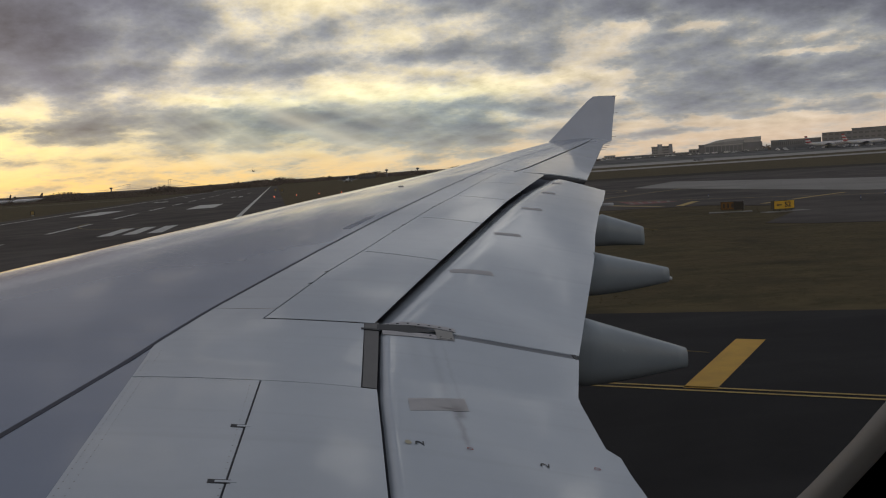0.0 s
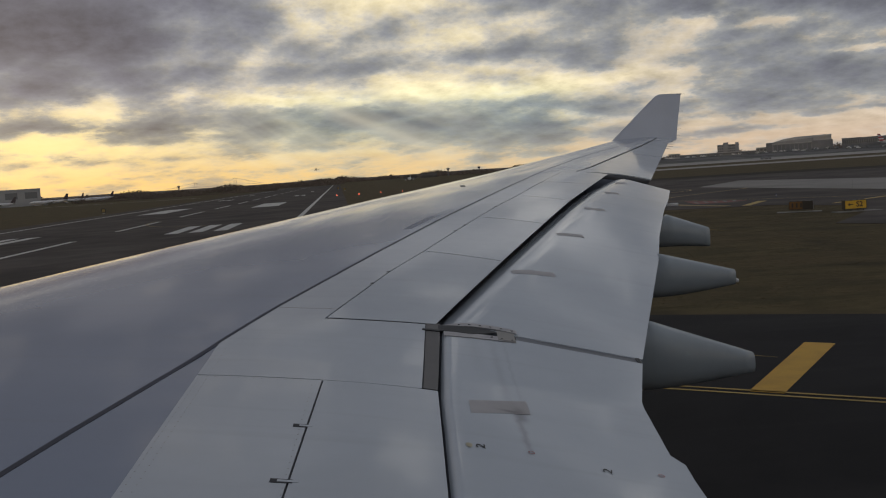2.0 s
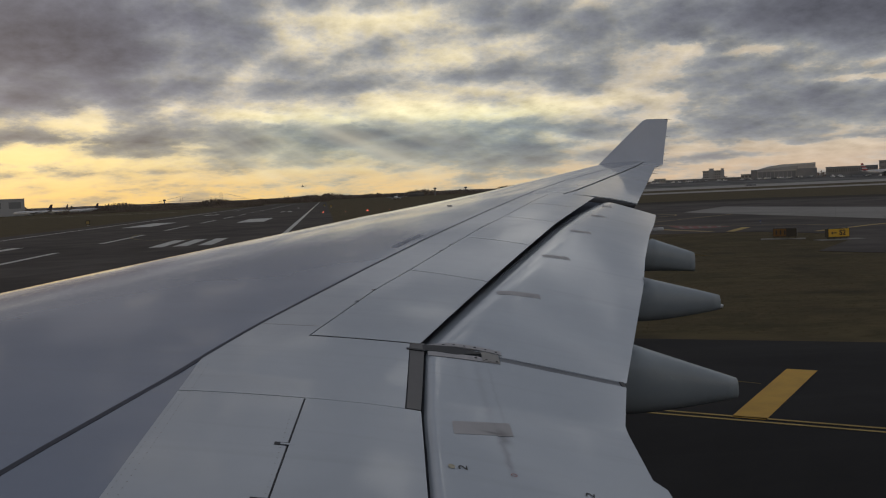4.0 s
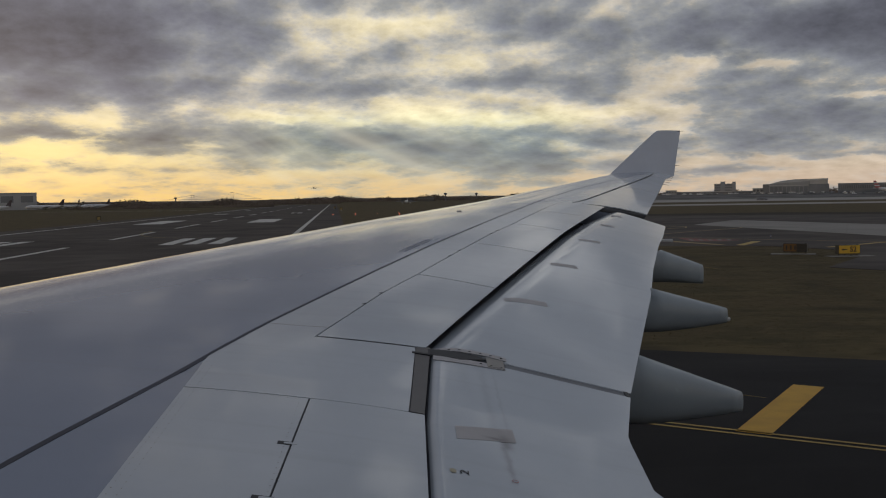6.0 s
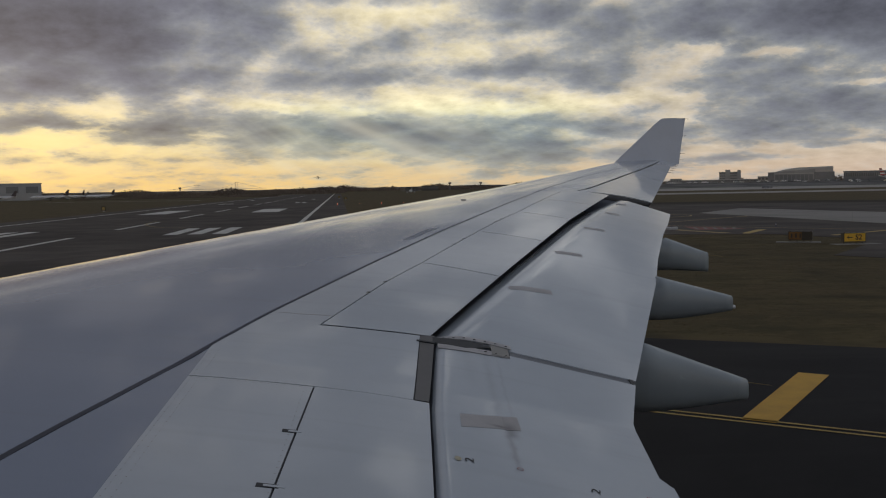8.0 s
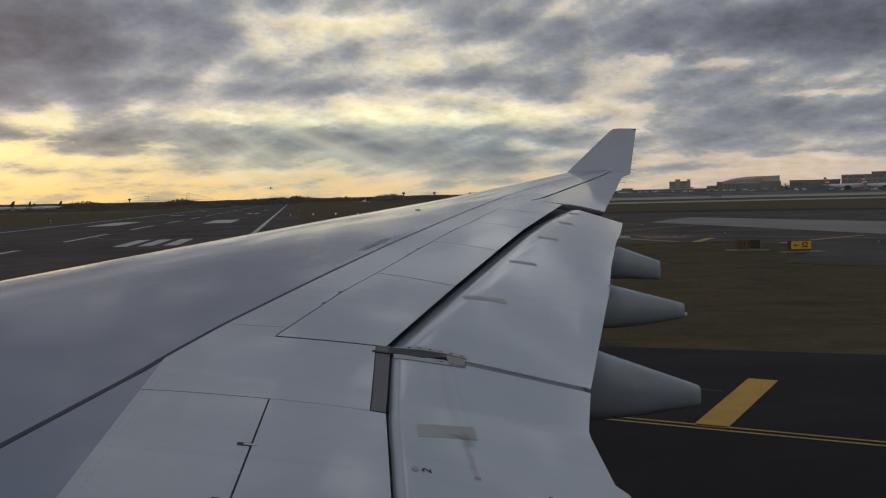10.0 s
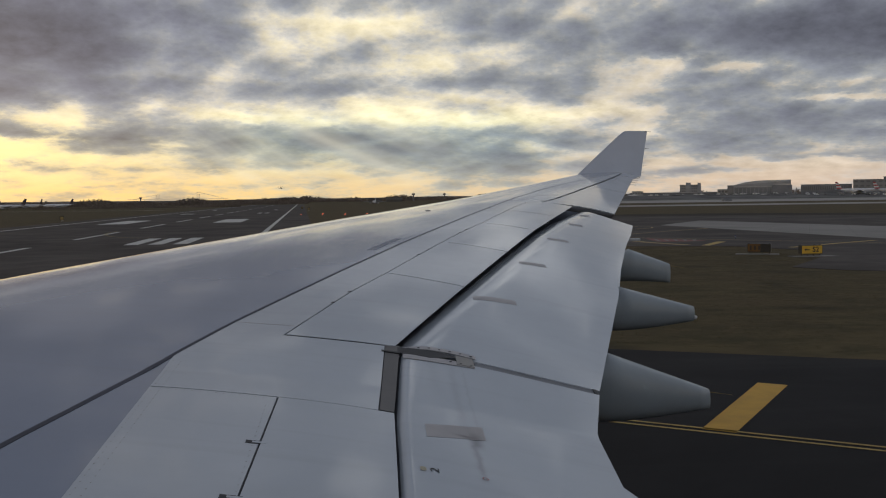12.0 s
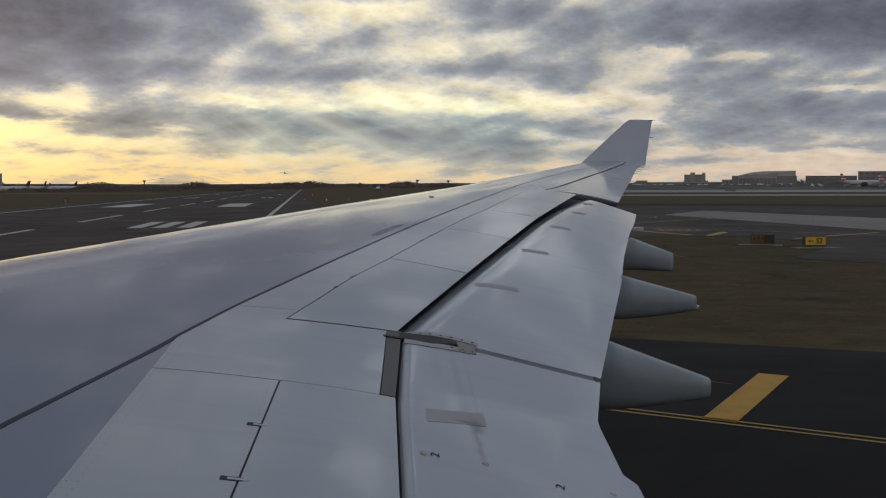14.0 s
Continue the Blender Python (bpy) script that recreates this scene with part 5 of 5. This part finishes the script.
part("eave", box(0, 0.7 * w, -1.2, 0.2, 10.6, 11.4, 0.1), M_HROOF, big)
block("office_block", "grey office block with storeys of windows on the field edge", 18.55, 19.77, D + 100, 15.5, 25, M_HANGAR, "building", 4, cols=11)
block("stair_tower", "grey stair tower beside the office block", 18.9, 19.17, D + 95, 18.5, 10, M_HANGAR)
block("stair_tower", "narrow grey tower beside the office block", 19.57, 19.75, D + 95, 18, 10, M_HANGAR)
block("terminal_pier", "long low dark terminal pier", 15.6, 21.7, D + 60, 4.2, 25, M_DARKB, "terminal", 1, M_HROOF, cols=34)
block("pier_house", "small pale building at the end of the pier", 15.75, 16.4, D + 40, 6.5, 12, M_HANGAR, "building", 1, cols=4)
block("pier_house", "small pale building along the pier", 20.7, 21.5, D + 40, 7.5, 12, M_HANGAR, "building", 1, cols=4)
block("terminal_hall", "dark glazed terminal hall", 25.3, 28.0, D + 120, 13, 40, M_DARKB, "terminal", 1, cols=24)
block("terminal_hall", "tall dark terminal building with roof plant", 28.05, 35.5, D + 40, 18, 60, M_DARKB, "terminal", 3, cols=24)
block("roof_plant", "boxy roof plant on the terminal", 29.6, 33.2, D + 50, 21.5, 40, M_DARKB)
block("terminal_hall", "pale terminal building further along the ramp", 35.8, 44.0, D - 60, 16, 60, M_HANGAR, "terminal", 2, M_HROOF, cols=20)
block("cargo_hangar", "long pale grey cargo hangar across the grass", -31.5, -21.3, 1220, 20, 50, M_HANGAR, "hangar", 1, M_HROOF, cols=10)
block("plant_building", "dark low industrial building on the skyline", 0.75, 1.75, 2100, 10, 30, M_PLANT, "building", 1, cols=6)
block("plant_building", "small dark industrial building on the skyline", -0.3, 0.5, 2150, 8, 20, M_PLANT)
block("low_shed", "low pale shed on the far skyline", -6.3, -3.9, 3300, 14, 30, M_HANGAR)


def tower(b, d, high, label):
    t = thing("control_tower", label, "tower", pose(*far(b, d), 0))
    bm = bmesh.new()
    rod(bm, (0, 0, 0), (0, 0, high * 0.78), 1.8, 1.5, 14)
    part("shaft", bm, M_DARKB, t)
    bm = bmesh.new()
    rod(bm, (0, 0, high * 0.76), (0, 0, high * 0.84), 1.6, 3.6, 14)
    rod(bm, (0, 0, high * 0.84), (0, 0, high * 0.95), 3.6, 4.0, 14)
    part("cab", bm, M_GLASSB, t, "dark glazed cab")
    bm = bmesh.new()
    rod(bm, (0, 0, high * 0.95), (0, 0, high), 4.2, 3.0, 14)
    rod(bm, (0, 0, high), (0, 0, high * 1.15), 0.3, 0.1)
    part("roof", bm, M_DARKB, t)


tower(2.45, 2300, 19, "dark airport control tower on the skyline")
tower(4.35, 2500, 19, "slim dark tower on the skyline")
tower(-13.75, 2600, 20, "short dark tower on the skyline")


def bridge():
    """A far suspension bridge: two steel towers, cables, deck and hangers."""
    t = thing("suspension_bridge", "hazy far-off suspension bridge with two steel towers", "bridge")
    d = 4300
    pts = [far(b, d) for b in (-12.77, -10.47)]
    (xa, ya), (xb, yb) = pts

    def along(f, z):
        return Vector((xa + (xb - xa) * f, ya + (yb - ya) * f, z))
    bm = bmesh.new()
    rod(bm, along(-0.75, 19), along(1.75, 19), 0.7, n=6)
    part("deck", bm, M_HAZE, t)
    for f, high in ((0.0, 39), (1.0, 49)):
        bm = bmesh.new()
        for o in (-0.035, 0.035):
            rod(bm, along(f + o, 0), along(f + o * 0.7, high), 0.75, 0.55, 6)
        for z in (high * 0.55, high * 0.75, high * 0.97):
            rod(bm, along(f - 0.05, z), along(f + 0.05, z), 0.5, n=6)
        part("tower", bm, M_HAZE, t)
    bm = bmesh.new()
    prev = None
    for i in range(41):
        f = i / 40
        p = along(f, 23 + (39 - 23) * (1 - 2 * f) ** 2 if f < .5 else 23 + (49 - 23) * (2 * f - 1) ** 2)
        if prev:
            rod(bm, prev, p, 0.3, n=5)
        prev = p
    rod(bm, along(0, 39), along(-0.6, 20), 0.5, n=5)
    rod(bm, along(1, 49), along(1.65, 20), 0.5, n=5)
    part("cable", bm, M_HAZE, t)
    for i in range(1, 20):
        f = i / 20
        z = 23 + (39 - 23) * (1 - 2 * f) ** 2 if f < .5 else 23 + (49 - 23) * (2 * f - 1) ** 2
        bm = bmesh.new()
        rod(bm, along(f, 19), along(f, z), 0.12, n=4)
        part("hanger", bm, M_HAZE, t)


# steel made lighter than it is, with the distance haze in its colour
M_HAZE = mat("hazy_bridge_steel", (0.62, 0.52, 0.46), 0.8, 0.0, 0.05, 0.1, 0.01)
bridge()


# ---- bare woods along the skyline ----
def woods(name, label, b0, b1, d0, d1, high, count, seed, material=M_WOOD):
    """A belt of leafless trees: tapered stems and a ragged mass of twig clumps."""
    rnd = random.Random(seed)
    verts, faces = [], []
    for i in range(count):
        b = rnd.uniform(b0, b1)
        d = rnd.uniform(d0, d1)
        x, y = far(b, d)
        swell = 0.75 + 0.35 * math.sin(b * 1.7 + seed) * math.sin(b * 0.61 + 2 * seed)
        h = high * swell * rnd.uniform(0.55, 1.15)
        w = h * rnd.uniform(0.35, 0.6)
        k = len(verts)
        verts += [(x - .3, y, 0), (x + .3, y, 0), (x, y + .3, 0), (x, y, h * 0.9)]
        faces += [(k, k + 1, k + 3), (k + 1, k + 2, k + 3), (k + 2, k, k + 3)]
        for j in range(11):
            f = rnd.uniform(0.12, 1.0)
            r = w * (0.5 + 0.5 * math.sin(math.pi * min(1, f * 0.9 + 0.1))) * 0.8
            cx, cy, cz = x + rnd.uniform(-r, r), y + rnd.uniform(-r, r), h * f
            q = h * rnd.uniform(0.08, 0.2)
            k = len(verts)
            for _ in range(4):
                verts.append((cx + rnd.uniform(-q, q), cy + rnd.uniform(-q, q), max(0, cz + rnd.uniform(-q, q) * 0.9)))
            faces += [(k, k + 1, k + 2), (k, k + 1, k + 3), (k + 1, k + 2, k + 3), (k, k + 2, k + 3)]
    ob = new(name, mesh_of(name, verts, faces, material, False))
    tagged(ob, label, "trees", "", "stuff")


woods("tree_belt", "bare dark winter trees along the far airfield edge", -34, -4, 1400, 1900, 10.0, 3400, 1)
woods("tree_belt", "low bare scrub before the parked airliners", -19.6, -8, 960, 1040, 3.2, 900, 9)
woods("tree_belt", "low bare woods along the skyline", -8, 14, 2200, 3200, 15, 2200, 2)
woods("tree_belt", "bare woods behind the terminal", 10, 40, 1900, 2600, 14, 2600, 3)
# aerial haze is painted in as a paler ridge colour
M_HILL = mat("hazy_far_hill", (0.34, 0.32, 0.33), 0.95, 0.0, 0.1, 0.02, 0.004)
verts, faces = [], []
for i in range(121):
    b = -60 + i
    x, y = far(b, 4700)
    verts += [(x, y, -2), (x * 0.995, y * 0.995, 14 + 5 * noise.noise((b * 0.13, 1, 0)) + 2 * noise.noise((b * 0.7, 4, 0)))]
    x, y = far(b, 4790)
    verts += [(x, y, -2)]
for i in range(120):
    k = 3 * i
    faces += [(k, k + 3, k + 4, k + 1), (k + 1, k + 4, k + 5, k + 2)]
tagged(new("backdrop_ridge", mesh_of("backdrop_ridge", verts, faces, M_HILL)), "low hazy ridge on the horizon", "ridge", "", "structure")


# ---- ramp vehicles ----
def ramp_van(x, y, turn, paint, group):
    t = thing("ramp_vehicle", "small service vehicle on the ramp by the terminal", "vehicle", pose(x, y, 0.03 + ramp_z(x, y), 0, 0, turn), group)
    bm = bmesh.new()
    add_box(bm, -2.6, 2.6, -1, 1, 0.5, 1.3, 0.12)
    add_box(bm, -2.4, 1.3, -0.95, 0.95, 1.3, 2.3, 0.2)
    part("body", bm, paint, t)
    part("glazing", box(-2.2, 1.34, -0.97, 0.97, 1.5, 2.05), M_GLASSB, t)
    for wx in (-1.6, 1.6):
        for wy in (-0.9, 0.9):
            bm = bmesh.new()
            rod(bm, (wx, wy - 0.12, 0.42), (wx, wy + 0.12, 0.42), 0.42, n=14)
            part("wheel", bm, M_SIGNB, t)
    return t


vans = [ramp_van(*far(14.0, 1240), 10, M_VAN, "ramp vehicles"), ramp_van(*far(14.4, 1240), 10, M_DARKB, "ramp vehicles")]
rnd = random.Random(7)
for i in range(130):
    b = rnd.uniform(12.5, 34)
    d = rnd.uniform(1225, 1300)
    copy_thing(vans[i % 2], pose(*far(b, d), ramp_z(*far(b, d)) + 0.01, 0, 0, rnd.choice((0, 90, 180, 12))))
vans2 = ramp_van(*far(21.1, 850), 15, M_DARKB, "ramp vehicles")
copy_thing(vans2, pose(*far(21.35, 852), 0.03, 0, 0, 15))


# ---- tufts in the grass beside the taxiway ----
def tufts(count, seed):
    """Short dry blades in small clumps, leaning every way."""
    rnd = random.Random(seed)
    verts, faces = [], []
    made = 0
    while made < count:
        x, y = rnd.uniform(2, 60), rnd.uniform(24, 104)
        if y < 39 - 0.47 * x + 1.0 or y > 102 or x > y * 0.62 + 2 or x < y * 0.2:
            continue
        if x > 30 and 62 < y < 84 and x > 33 + abs(y - 71) * 0.7:
            continue
        made += 1
        size = rnd.uniform(0.02, 0.055)
        for _ in range(3):
            t = rnd.uniform(0, 6.28)
            bx, by = x + rnd.uniform(-0.08, 0.08), y + rnd.uniform(-0.08, 0.08)
            dx, dy = math.cos(t) * size * 0.5, math.sin(t) * size * 0.5
            k = len(verts)
            verts += [(bx - dx * 0.5, by + dy * 0.5, 0.0), (bx + dx * 0.5, by - dy * 0.5, 0.0), (bx + dx + rnd.uniform(-.05, .05), by + dy, size * rnd.uniform(0.3, 0.6))]
            faces.append((k, k + 1, k + 2))
    ob = new("grass_tufts", mesh_of("grass_tufts", verts, faces, M_STRAW, False))
    tagged(ob, "short dry winter grass tufts in clumps", "grass", "", "stuff")


def islands(k, p, c):
    g = k.node("ShaderNodeNewGeometry")
    return k.mix(g.outputs["Random Per Island"], (0.056, 0.046, 0.023), (0.098, 0.074, 0.038))


M_STRAW = mat("dry_grass_blades", (0.08, 0.065, 0.03), 0.9, 0.0, 0.2, 5.0, 0.5, spread=islands, spec=0.1)
tufts(30000, 5)
